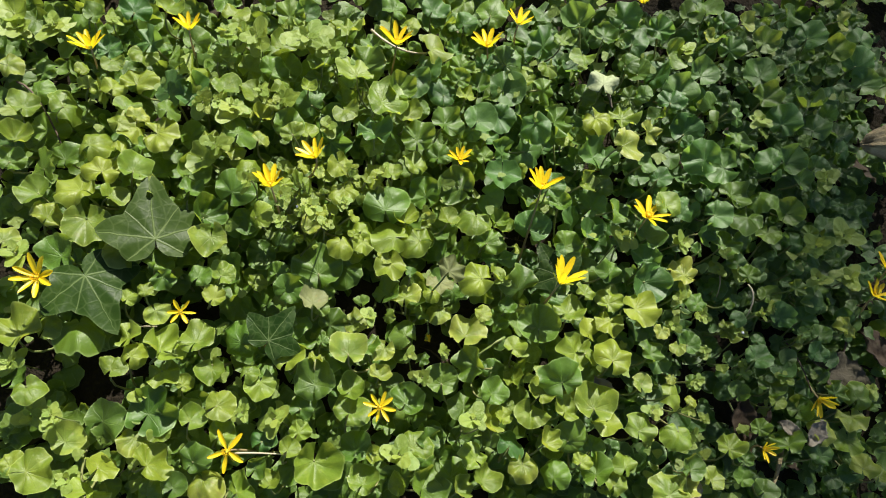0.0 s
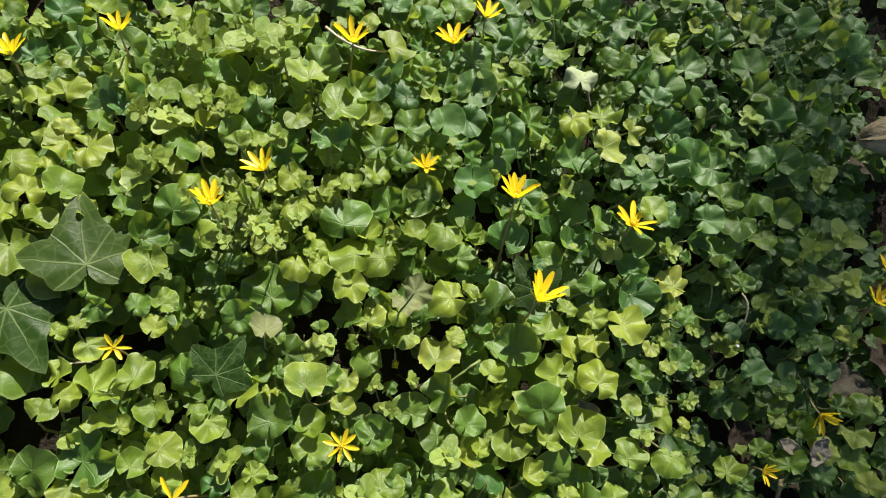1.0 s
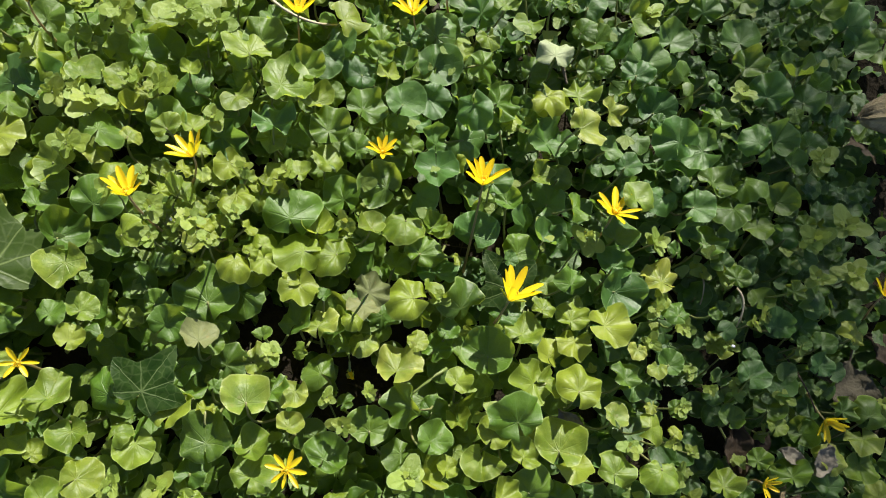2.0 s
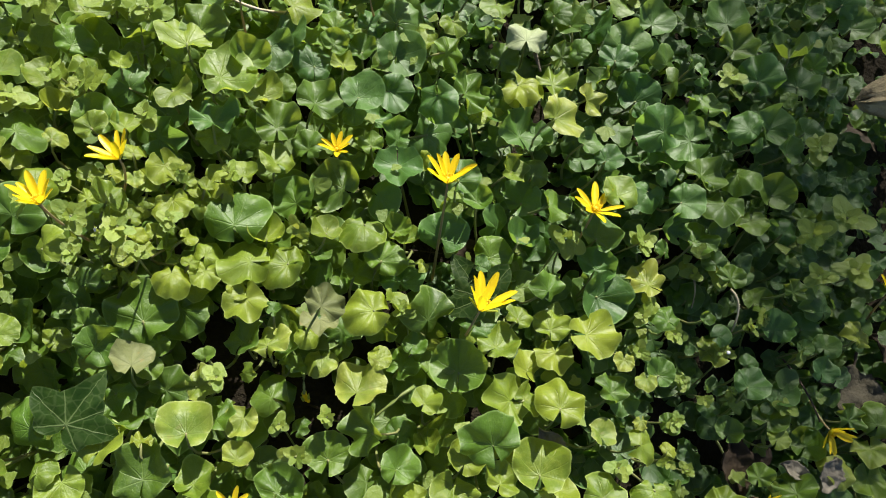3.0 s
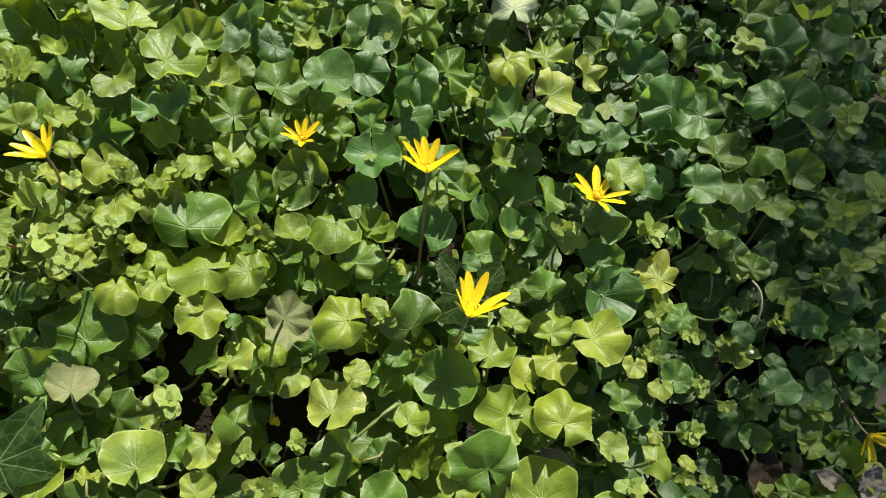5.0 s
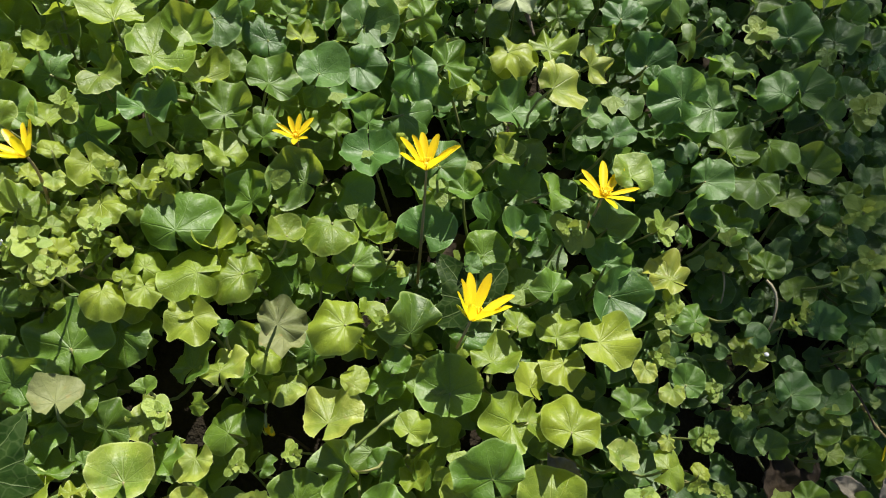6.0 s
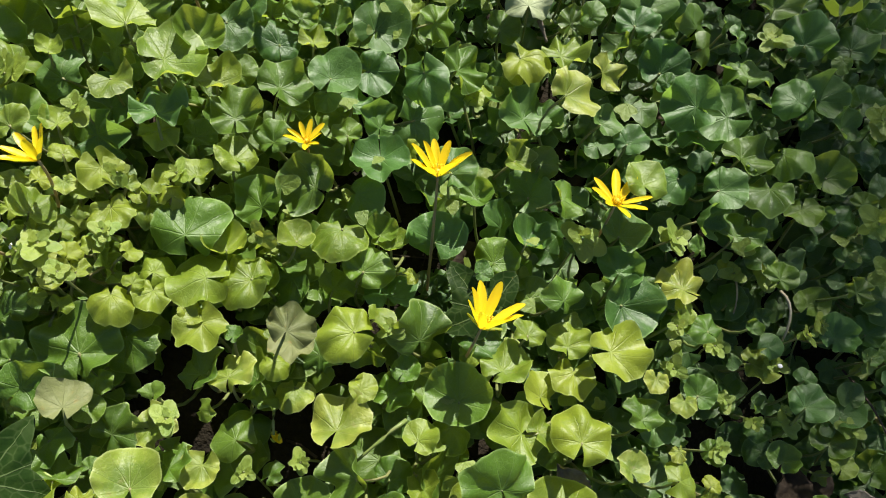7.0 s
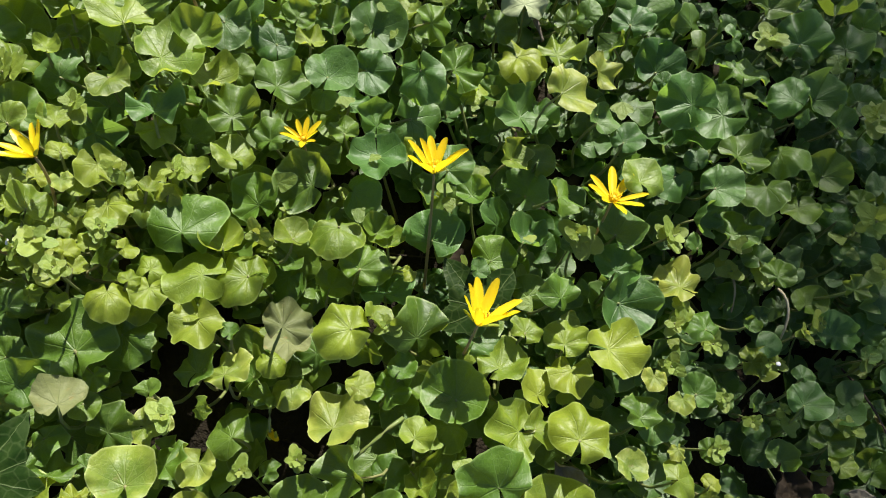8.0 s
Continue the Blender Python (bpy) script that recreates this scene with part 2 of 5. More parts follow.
tagged(new("ground", mesh_of("ground", verts, faces, SOIL)), "soil under the spring plants, darkened for the shade in gaps", "ground", kind="structure")


# ---- leaves ----
def leaf_shape(rng, rim=61, rings=(0.26, 0.46, 0.66, 0.83, 0.95, 1.0)):
    """A heart- to kidney-shaped blade, one unit across, its middle at the origin and its notch at -y: points, faces, leaf coordinates, nearness to the rim."""
    foot = (0.0, -0.15)
    gap = radians(rng.uniform(1, 14))
    long, lobes, turn = rng.uniform(0.80, 1.0), rng.choice((6, 7, 8, 9, 11)), rng.uniform(0, 6.28)
    deep, lean = rng.uniform(0.02, 0.075), rng.uniform(-0.10, 0.10)
    cup, fold, roll = rng.uniform(-0.75, 0.75), rng.uniform(-0.15, 0.50), rng.uniform(-0.50, 0.50)
    wave, phase, count = rng.uniform(0.05, 0.14), rng.uniform(0, 6.28), rng.choice((3, 4, 5, 6))
    lift, curl, seed = rng.uniform(-0.20, 0.55), rng.uniform(-0.14, 0.12), rng.uniform(0, 90)
    pts, uv, edge = [], [], []

    def high(x, y, s, a):
        r2 = x * x + y * y
        z = cup * r2 * 0.8 + fold * (math.sqrt(x * x + 0.016) - 0.126) * 0.7 + roll * x * (y + 0.3) + wave * s * s * math.sin(count * a + phase) + lift * max(0, -y - 0.2)
        puff = abs(math.sin(math.atan2(x, y + 0.1501) * 3.0)) * s * (1.25 - s)
        ruffle = noise.noise(Vector((math.cos(a) * 2.6, math.sin(a) * 2.6, seed + 5.0))) * s ** 4
        return z + curl * s ** 5 + 0.11 * noise.noise(Vector((x * 3.0, y * 3.0, seed))) + 0.13 * ruffle + 0.026 * puff

    pts.append((foot[0], foot[1], high(*foot, 0, 0)))
    uv.append((0.5 + foot[0], 0.5 + foot[1]))
    edge.append(0.0)
    for s in rings:
        for i in range(rim):
            a = -math.pi / 2 + gap + (2 * math.pi - 2 * gap) * i / (rim - 1)
            corner = (1 - abs(math.sin(lobes * a * 0.5 + turn))) * (1 + 0.8 * noise.noise(Vector((a * 1.7, seed, 2.0))))
            r = 0.5 * (1.0 + deep * (corner - 0.36) + lean * math.cos(a) + 0.030 * math.sin(2 * a + turn) + 0.12 * noise.noise(Vector((math.cos(a) * 1.1, math.sin(a) * 1.1, seed))) + 0.030 * noise.noise(Vector((math.cos(a) * 5, math.sin(a) * 5, seed))))
            bx, by = r * math.cos(a), r * math.sin(a) * long
            x, y = foot[0] + (bx - foot[0]) * s, foot[1] + (by - foot[1]) * s
            pts.append((x, y, high(x, y, s, a)))
            uv.append((0.5 + x, 0.5 + y))
            edge.append(max(0.0, (s - 0.86) / 0.14))
    fs = [(0, 1 + i, 2 + i) for i in range(rim - 1)]
    for k in range(len(rings) - 1):
        o, q = 1 + k * rim, 1 + (k + 1) * rim
        fs += [(o + i, q + i, q + i + 1, o + i + 1) for i in range(rim - 1)]
    return pts, fs, uv, edge


leaf_rng = random.Random(11)
SHAPES = [leaf_shape(leaf_rng) for _ in range(40)]
TONES = {"g": LEAF, "c": COOL_SHADE_LEAF, "y": FRESH_LEAF, "p": YOUNG_LEAF, "f": FADED_LEAF, "w": WHITISH_LEAF}
BLADES = {tone: [mesh_of("leaf", pts, faces_, m, uvs, edges) for pts, faces_, uvs, edges in SHAPES] for tone, m in TONES.items()}


def tube(points, radii, sides=5):
    """Points and faces of a round stalk along the given points."""
    vs, fs = [], []
    for k, p in enumerate(points):
        p = Vector(p)
        d = (Vector(points[min(k + 1, len(points) - 1)]) - Vector(points[max(k - 1, 0)])).normalized()
        side = d.orthogonal().normalized()
        other = d.cross(side)
        for i in range(sides):
            a = 2 * math.pi * i / sides
            vs.append(tuple(p + radii[k] * (math.cos(a) * side + math.sin(a) * other)))
    for k in range(len(points) - 1):
        for i in range(sides):
            j = (i + 1) % sides
            fs.append((k * sides + i, k * sides + j, (k + 1) * sides + j, (k + 1) * sides + i))
    fs.append(tuple(range(sides))[::-1])
    fs.append(tuple((len(points) - 1) * sides + i for i in range(sides)))
    return vs, fs


def bent(a, b, c, k=7):
    """Points on a smooth bend from a to c that leans towards b."""
    a, b, c = Vector(a), Vector(b), Vector(c)
    return [tuple(a * (1 - t) ** 2 + b * 2 * t * (1 - t) + c * t * t) for t in (i / (k - 1) for i in range(k))]


plant_rng = random.Random(5)


def celandine_plant(leaves, tones):
    """One plant: its leaves stand on stalks that rise from one base. A row is x, y, z of the blade's middle, its width,
    and its turn;
    tones: a letter a leaf, g green, c cool green deepened for shade, y fresh, p pale young, f faded, w whitish; some g
    stand in for shade."""
    bx = sum(v[0] for v in leaves) / len(leaves)
    by = sum(v[1] for v in leaves) / len(leaves) + 0.01
    base = Vector((bx, by, ground_height(bx, by) - 0.004))
    plant = new("celandine_plant")
    plant.location = base
    most = max("gcyp", key=tones.count)
    tone = {"g": "green", "c": "deep cool green", "y": "fresh yellowish green", "p": "pale yellowish green"}[most]
    tagged(plant, "low celandine plant with glossy heart-shaped " + tone + " leaves on soil", "plant", "celandine plants")
    for (x, y, z, size, rx, ry, rz), tone in zip(leaves, tones):
        m = pose(x - base.x, y - base.y, z - base.z, rx, ry, rz)
        label = {"f": "faded greyish green leaf", "p": "pale yellowish green leaf", "w": "whitish faded leaf"}.get(tone, "")
        blade = part("leaf", plant_rng.choice(BLADES[tone]), plant, label, m=m @ Matrix.Diagonal((size, size, size, 1)))
        top = m @ Vector((0, -0.15 * size, -0.0006))
        under = m.to_3x3() @ Vector((0, -0.5, -0.9))
        ground = Vector((top.x * 0.35 + plant_rng.uniform(-0.012, 0.012), top.y * 0.35 + plant_rng.uniform(-0.012, 0.012), 0.0))
        ground.z = min(ground_height(base.x + ground.x, base.y + ground.y) - base.z, top.z - 0.006)
        mid = top + under * max(0.010, (top - ground).length * 0.45)
        path = bent(top, mid, ground)
        stalk_mesh = mesh_of("stalk", *tube(path, [0.0007 + 0.00006 * k for k in range(len(path))]), STALK)
        stalk = part("stalk", stalk_mesh, blade)
        stalk.matrix_parent_inverse = blade.matrix_basis.inverted()
    return plant


celandine_plant([
    (-0.460, 0.094, 0.091, 0.031, 15, -3, -20),
    (-0.413, 0.101, 0.070, 0.029, 16, 35, 1),
    (-0.432, 0.054, 0.070, 0.019, 18, 0, -19),
    (-0.447, 0.045, 0.087, 0.021, -15, -3, -70),
    (-0.406, 0.114, 0.084, 0.019, -14, 23, 0),
    (-0.392, 0.101, 0.098, 0.019, 8, 4, -17),
], "yggpyg")
celandine_plant([
    (-0.396, -0.095, 0.087, 0.021, -25, 28, -9),
    (-0.374, -0.069, 0.083, 0.026, -30, 30, -9),
    (-0.390, -0.055, 0.087, 0.026, 5, 14, 79),
    (-0.354, -0.096, 0.085, 0.032, 10, -15, 24),
    (-0.343, -0.072, 0.085, 0.037, 7, -17, -160),
    (-0.360, -0.046, 0.089, 0.035, -5, 14, 81),
    (-0.392, -0.032, 0.086, 0.026, 19, -31, 7),
], "ppygyyy")
celandine_plant([
    (-0.416, -0.033, 0.087, 0.022, -8, 26, -6),
    (-0.418, -0.014, 0.088, 0.023, -14, 16, -6),
    (-0.380, -0.020, 0.083, 0.025, 18, -18, 6),
    (-0.407, 0.004, 0.072, 0.028, 4, 38, -4),
    (-0.423, 0.013, 0.088, 0.025, -16, 26, -3),
    (-0.394, 0.023, 0.083, 0.031, -40, 26, -31),
    (-0.360, -0.006, 0.088, 0.028, -14, -4, -12),
], "gyggyyy")
celandine_plant([
    (-0.421, 0.031, 0.083, 0.021, 8, -10, -11),
    (-0.397, 0.059, 0.079, 0.012, -14, 20, -4),
    (-0.382, 0.043, 0.084, 0.019, -17, 28, -3),
    (-0.364, 0.047, 0.082, 0.021, -15, 17, -6),
    (-0.372, 0.068, 0.082, 0.019, -6, -20, -125),
    (-0.383, 0.084, 0.076, 0.023, 11, 6, -9),
], "gyyyyc")
celandine_plant([
    (-0.345, -0.251, 0.059, 0.020, -20, -4, -9),
    (-0.325, -0.252, 0.065, 0.033, -5, -15, -63),
    (-0.358, -0.231, 0.043, 0.028, 17, -2, -19),
    (-0.317, -0.227, 0.050, 0.026, -6, 9, -16),
    (-0.346, -0.199, 0.073, 0.023, 9, -17, -133),
    (-0.288, -0.260, 0.053, 0.031, -68, 16, -15),
    (-0.282, -0.239, 0.062, 0.026, -65, 18, -20),
], "yygpyyy")
celandine_plant([
    (-0.366, -0.158, 0.077, 0.034, -16, 0, 9),
    (-0.347, -0.152, 0.078, 0.020, -14, -5, -9),
    (-0.327, -0.148, 0.072, 0.038, 39, -20, -159),
], "yyg")
celandine_plant([
    (-0.332, -0.044, 0.084, 0.022, -47, 16, -42),
    (-0.347, -0.024, 0.087, 0.029, -9, 14, 19),
    (-0.320, -0.020, 0.090, 0.027, -16, 19, -6),
    (-0.306, -0.031, 0.087, 0.022, -16, 17, -9),
    (-0.333, -0.008, 0.088, 0.022, -48, 19, -40),
    (-0.311, -0.084, 0.080, 0.030, -2, -19, -131),
    (-0.324, 0.003, 0.080, 0.016, -14, 25, -7),
], "yyypyyg")
celandine_plant([
    (-0.334, 0.012, 0.085, 0.025, 45, -19, 140),
    (-0.346, 0.017, 0.088, 0.022, -14, -8, 4),
    (-0.335, 0.026, 0.086, 0.018, -21, 23, -3),
    (-0.310, 0.013, 0.090, 0.032, 7, -7, -86),
    (-0.348, 0.032, 0.084, 0.021, -23, 27, -4),
    (-0.311, 0.034, 0.091, 0.020, -26, 23, -4),
    (-0.319, 0.055, 0.086, 0.029, 20, -21, -1),
], "yypyygc")
celandine_plant([
    (-0.350, 0.060, 0.079, 0.031, -9, 1, 5),
    (-0.351, 0.083, 0.080, 0.024, 9, -24, -157),
    (-0.349, 0.096, 0.084, 0.025, 25, -19, -2),
    (-0.301, 0.070, 0.092, 0.032, -55, 32, -48),
    (-0.296, 0.055, 0.089, 0.029, 11, -1, -13),
    (-0.311, 0.104, 0.086, 0.024, 17, 11, -11),
    (-0.387, 0.106, 0.071, 0.017, 3, 11, -15),
], "yycycgg")
celandine_plant([
    (-0.373, 0.124, 0.080, 0.027, -2, 22, -1),
    (-0.343, 0.128, 0.087, 0.024, -14, 20, -3),
], "cy")
celandine_plant([
    (-0.290, -0.208, 0.058, 0.034, 23, 10, -51),
    (-0.265, -0.220, 0.059, 0.023, 12, -12, -167),
    (-0.258, -0.193, 0.063, 0.039, 22, 10, -22),
    (-0.292, -0.170, 0.074, 0.020, -17, 6, -12),
    (-0.248, -0.210, 0.060, 0.017, 16, -13, -166),
    (-0.247, -0.231, 0.061, 0.033, -55, 5, -45),
    (-0.281, -0.158, 0.074, 0.020, -14, 4, -13),
], "gpgyyyy")
celandine_plant([
    (-0.288, -0.145, 0.074, 0.022, -6, -32, 10),
    (-0.271, -0.127, 0.079, 0.021, -5, -23, -133),
    (-0.260, -0.149, 0.076, 0.032, -50, 27, -25),
    (-0.298, -0.118, 0.075, 0.014, -17, 16, -13),
    (-0.286, -0.110, 0.078, 0.015, -18, -7, 3),
    (-0.256, -0.168, 0.070, 0.025, 28, -12, -134),
    (-0.275, -0.100, 0.078, 0.019, -12, 20, -140),
], "ypyyyyg")
celandine_plant([
    (-0.284, -0.085, 0.079, 0.024, -25, 15, -9),
    (-0.248, -0.091, 0.082, 0.018, -2, -4, -14),
    (-0.248, -0.065, 0.085, 0.030, 16, -12, -171),
    (-0.260, -0.041, 0.078, 0.030, -15, 35, -17),
    (-0.233, -0.085, 0.079, 0.020, -16, 11, -12),
    (-0.234, -0.104, 0.079, 0.018, -16, 13, -14),
    (-0.274, -0.027, 0.087, 0.020, -29, 19, -7),
], "ggpgyyg")
celandine_plant([
    (-0.284, -0.006, 0.074, 0.028, 4, 29, -9),
    (-0.270, -0.002, 0.092, 0.029, 33, 14, -99),
    (-0.271, 0.016, 0.087, 0.020, -15, 14, -7),
    (-0.250, 0.012, 0.087, 0.017, -7, -22, -128),
    (-0.243, -0.017, 0.084, 0.031, 13, 23, -10),
    (-0.250, 0.027, 0.093, 0.029, -28, 18, -7),
    (-0.235, 0.002, 0.086, 0.022, -22, 19, -10),
], "gyypggy")
celandine_plant([
    (-0.272, 0.064, 0.093, 0.023, -15, 17, -7),
    (-0.251, 0.066, 0.086, 0.025, 15, 31, 58),
    (-0.254, 0.046, 0.088, 0.018, -22, 21, -8),
    (-0.262, 0.091, 0.082, 0.022, 31, 10, -16),
    (-0.287, 0.093, 0.089, 0.019, -14, 15, -7),
    (-0.239, 0.049, 0.084, 0.018, -18, 17, -8),
    (-0.241, 0.093, 0.086, 0.025, 0, 19, -8),
], "yypyyyg")
celandine_plant([
    (-0.270, 0.117, 0.086, 0.023, -36, 17, -37),
    (-0.286, 0.134, 0.088, 0.023, -14, 4, -11),
    (-0.242, 0.119, 0.081, 0.024, -14, 16, -7),
    (-0.237, 0.103, 0.075, 0.029, 19, 42, -2),
    (-0.241, 0.147, 0.088, 0.025, 17, 15, -10),
    (-0.228, 0.141, 0.083, 0.021, -16, 16, -6),
    (-0.216, 0.124, 0.089, 0.025, 6, -13, -136),
], "yyyggyy")
celandine_plant([
    (-0.245, -0.252, 0.053, 0.019, 19, 7, -24),
    (-0.228, -0.243, 0.054, 0.020, -1, -8, -20),
    (-0.208, -0.238, 0.052, 0.027, 27, -11, -136),
    (-0.218, -0.222, 0.059, 0.025, 19, 7, -22),
    (-0.227, -0.194, 0.065, 0.021, -21, 9, -16),
    (-0.183, -0.238, 0.046, 0.026, -61, 17, -32),
    (-0.205, -0.200, 0.058, 0.021, -24, 13, -19),
], "ggpgyyy")
celandine_plant([
    (-0.240, -0.171, 0.066, 0.016, -15, 5, -15),
    (-0.222, -0.160, 0.067, 0.023, 21, -5, -161),
    (-0.209, -0.180, 0.067, 0.025, -40, 7, -46),
    (-0.238, -0.137, 0.073, 0.029, -21, -11, 5),
    (-0.196, -0.153, 0.069, 0.016, -18, -20, -11),
    (-0.211, -0.132, 0.068, 0.031, -11, -22, 77),
    (-0.185, -0.162, 0.064, 0.025, 16, -15, -170),
], "yyyyygy")
celandine_plant([
    (-0.217, -0.037, 0.094, 0.024, 24, -32, -29),
    (-0.193, -0.033, 0.083, 0.011, 13, 35, 52),
    (-0.195, -0.050, 0.077, 0.019, 20, 23, -25),
    (-0.198, -0.018, 0.088, 0.012, -4, 20, 27),
    (-0.205, -0.005, 0.086, 0.012, -17, 15, -12),
    (-0.186, -0.024, 0.082, 0.012, 3, -14, -110),
    (-0.184, -0.046, 0.081, 0.011, -9, -9, -66),
], "yygyypy")
celandine_plant([
    (-0.235, 0.029, 0.085, 0.015, -15, 11, -11),
    (-0.218, 0.048, 0.083, 0.026, 19, 33, -9),
    (-0.207, 0.031, 0.105, 0.019, 11, -8, 36),
    (-0.230, 0.058, 0.090, 0.015, -15, 14, -9),
    (-0.208, 0.009, 0.086, 0.014, -20, 26, -9),
    (-0.201, 0.046, 0.078, 0.017, -7, 17, 20),
    (-0.194, 0.011, 0.087, 0.012, -45, 16, -43),
], "pgypyyy")
celandine_plant([
    (-0.226, 0.076, 0.084, 0.025, -25, 35, -4),
    (-0.208, 0.080, 0.091, 0.014, 1, 14, 16),
    (-0.208, 0.071, 0.080, 0.028, 6, -23, 61),
    (-0.207, 0.097, 0.080, 0.021, -23, 16, 25),
    (-0.204, 0.106, 0.088, 0.024, -8, 15, 24),
    (-0.186, 0.068, 0.064, 0.028, 28, 3, 17),
    (-0.178, 0.087, 0.086, 0.022, -38, -36, 118),
], "yycggcg")
celandine_plant([
    (-0.228, 0.153, 0.087, 0.021, 17, 15, -10),
    (-0.187, 0.142, 0.092, 0.024, -16, -28, -27),
], "cy")
celandine_plant([
    (-0.162, -0.227, 0.046, 0.019, -26, -15, 8),
    (-0.174, -0.219, 0.049, 0.018, 18, 3, -21),
    (-0.153, -0.201, 0.057, 0.017, -21, 5, -17),
    (-0.175, -0.198, 0.048, 0.021, -12, -11, -14),
    (-0.132, -0.212, 0.048, 0.037, 16, -20, -172),
    (-0.149, -0.187, 0.054, 0.017, -20, 5, -16),
    (-0.152, -0.168, 0.052, 0.023, -9, -9, -15),
], "ygycyyg")
celandine_plant([
    (-0.169, -0.136, 0.067, 0.028, -23, -18, 0),
    (-0.176, -0.128, 0.068, 0.023, 17, 23, -28),
    (-0.165, -0.124, 0.062, 0.022, -52, 24, 8),
    (-0.150, -0.132, 0.064, 0.013, -55, 23, 7),
    (-0.147, -0.147, 0.059, 0.035, 13, -13, 14),
    (-0.169, -0.111, 0.064, 0.020, 29, -3, -129),
    (-0.147, -0.118, 0.066, 0.010, 0, 3, -27),
], "yggyggg")
celandine_plant([
    (-0.156, -0.094, 0.062, 0.015, 3, -16, -140),
    (-0.161, -0.091, 0.078, 0.023, -23, 18, 13),
    (-0.145, -0.101, 0.054, 0.025, 20, 15, -28),
    (-0.154, -0.080, 0.063, 0.013, -8, 0, -142),
    (-0.181, -0.084, 0.075, 0.026, 21, 17, -32),
    (-0.126, -0.098, 0.055, 0.023, 7, -16, -75),
    (-0.165, -0.063, 0.072, 0.040, -2, 6, 20),
], "gfgggpg")
celandine_plant([
    (-0.209, -0.084, 0.064, 0.016, -11, 14, -20),
    (-0.194, -0.073, 0.069, 0.019, 16, 26, -26),
    (-0.174, -0.047, 0.078, 0.011, -39, 29, -19),
    (-0.176, -0.035, 0.084, 0.017, 3, -3, -71),
    (-0.168, -0.030, 0.082, 0.011, -21, 21, -16),
    (-0.145, -0.062, 0.062, 0.031, -8, 8, -155),
], "ygypyg")
celandine_plant([
    (-0.150, -0.044, 0.081, 0.021, 15, -14, -165),
    (-0.140, -0.046, 0.065, 0.016, 21, -6, -160),
    (-0.142, -0.033, 0.080, 0.010, -25, 23, -18),
    (-0.134, -0.038, 0.074, 0.018, 12, -14, -167),
    (-0.160, -0.025, 0.071, 0.019, -67, 21, -57),
    (-0.138, -0.023, 0.068, 0.018, -15, 5, -17),
    (-0.147, -0.019, 0.081, 0.011, -47, 11, -48),
], "yyyyyyy")
celandine_plant([
    (-0.172, -0.023, 0.086, 0.012, -21, 23, -15),
    (-0.166, -0.017, 0.080, 0.013, -14, 2, 11),
    (-0.180, -0.011, 0.082, 0.015, -28, 29, -15),
    (-0.188, -0.016, 0.089, 0.012, -48, 14, -45),
    (-0.173, -0.002, 0.084, 0.010, 8, -19, -165),
    (-0.157, -0.003, 0.088, 0.023, 16, -12, -160),
    (-0.190, -0.006, 0.094, 0.022, -34, 32, -13),
], "yyppyyy")
celandine_plant([
    (-0.174, 0.007, 0.086, 0.012, -16, 11, -14),
    (-0.180, 0.008, 0.091, 0.012, -2, -20, -134),
    (-0.165, 0.017, 0.088, 0.023, -3, -20, -133),
    (-0.154, 0.014, 0.085, 0.010, -19, 21, -13),
    (-0.186, 0.025, 0.091, 0.014, -12, 20, 21),
    (-0.149, 0.009, 0.083, 0.009, -8, -26, -130),
    (-0.145, 0.004, 0.077, 0.017, 13, -13, -163),
], "ypypyyy")
celandine_plant([
    (-0.176, 0.042, 0.078, 0.030, 30, 27, -66),
    (-0.172, 0.066, 0.089, 0.023, 12, -7, -123),
    (-0.146, 0.042, 0.083, 0.019, 9, -12, -162),
    (-0.146, 0.051, 0.093, 0.029, -20, 13, 19),
    (-0.177, 0.083, 0.076, 0.021, 0, 41, -9),
    (-0.138, 0.025, 0.078, 0.020, -18, 9, 19),
    (-0.135, 0.055, 0.064, 0.019, 4, -1, -16),
], "cyycgyg")
celandine_plant([
    (-0.173, 0.101, 0.095, 0.032, -16, 12, 22),
    (-0.166, 0.113, 0.092, 0.031, 18, 7, -15),
    (-0.133, 0.095, 0.094, 0.025, 4, 21, -11),
    (-0.140, 0.077, 0.099, 0.037, -17, -5, -58),
    (-0.121, 0.109, 0.084, 0.027, -16, 7, -109),
    (-0.126, 0.078, 0.083, 0.025, 2, 24, 40),
    (-0.115, 0.089, 0.075, 0.018, 9, 17, -14),
], "yggycyg")
celandine_plant([
    (-0.156, 0.176, 0.084, 0.025, -8, 13, -10),
    (-0.139, 0.160, 0.087, 0.019, -10, -3, -18),
    (-0.123, 0.187, 0.081, 0.026, 2, 10, -13),
    (-0.114, 0.144, 0.085, 0.030, -27, 8, -44),
    (-0.096, 0.161, 0.064, 0.024, -7, 11, -16),
    (-0.093, 0.181, 0.078, 0.022, 21, -4, -21),
    (-0.115, 0.127, 0.081, 0.026, 20, -22, -26),
], "gycyccc")
celandine_plant([
    (-0.092, -0.213, 0.043, 0.027, -21, -25, -10),
    (-0.088, -0.194, 0.049, 0.016, 24, -8, -141),
    (-0.066, -0.210, 0.037, 0.019, -16, 36, 4),
    (-0.106, -0.190, 0.047, 0.028, -11, -14, 25),
    (-0.046, -0.206, 0.034, 0.033, -14, 28, -26),
    (-0.060, -0.179, 0.047, 0.027, -17, -22, -16),
    (-0.114, -0.164, 0.057, 0.028, -20, 1, -15),
], "yyyggyy")
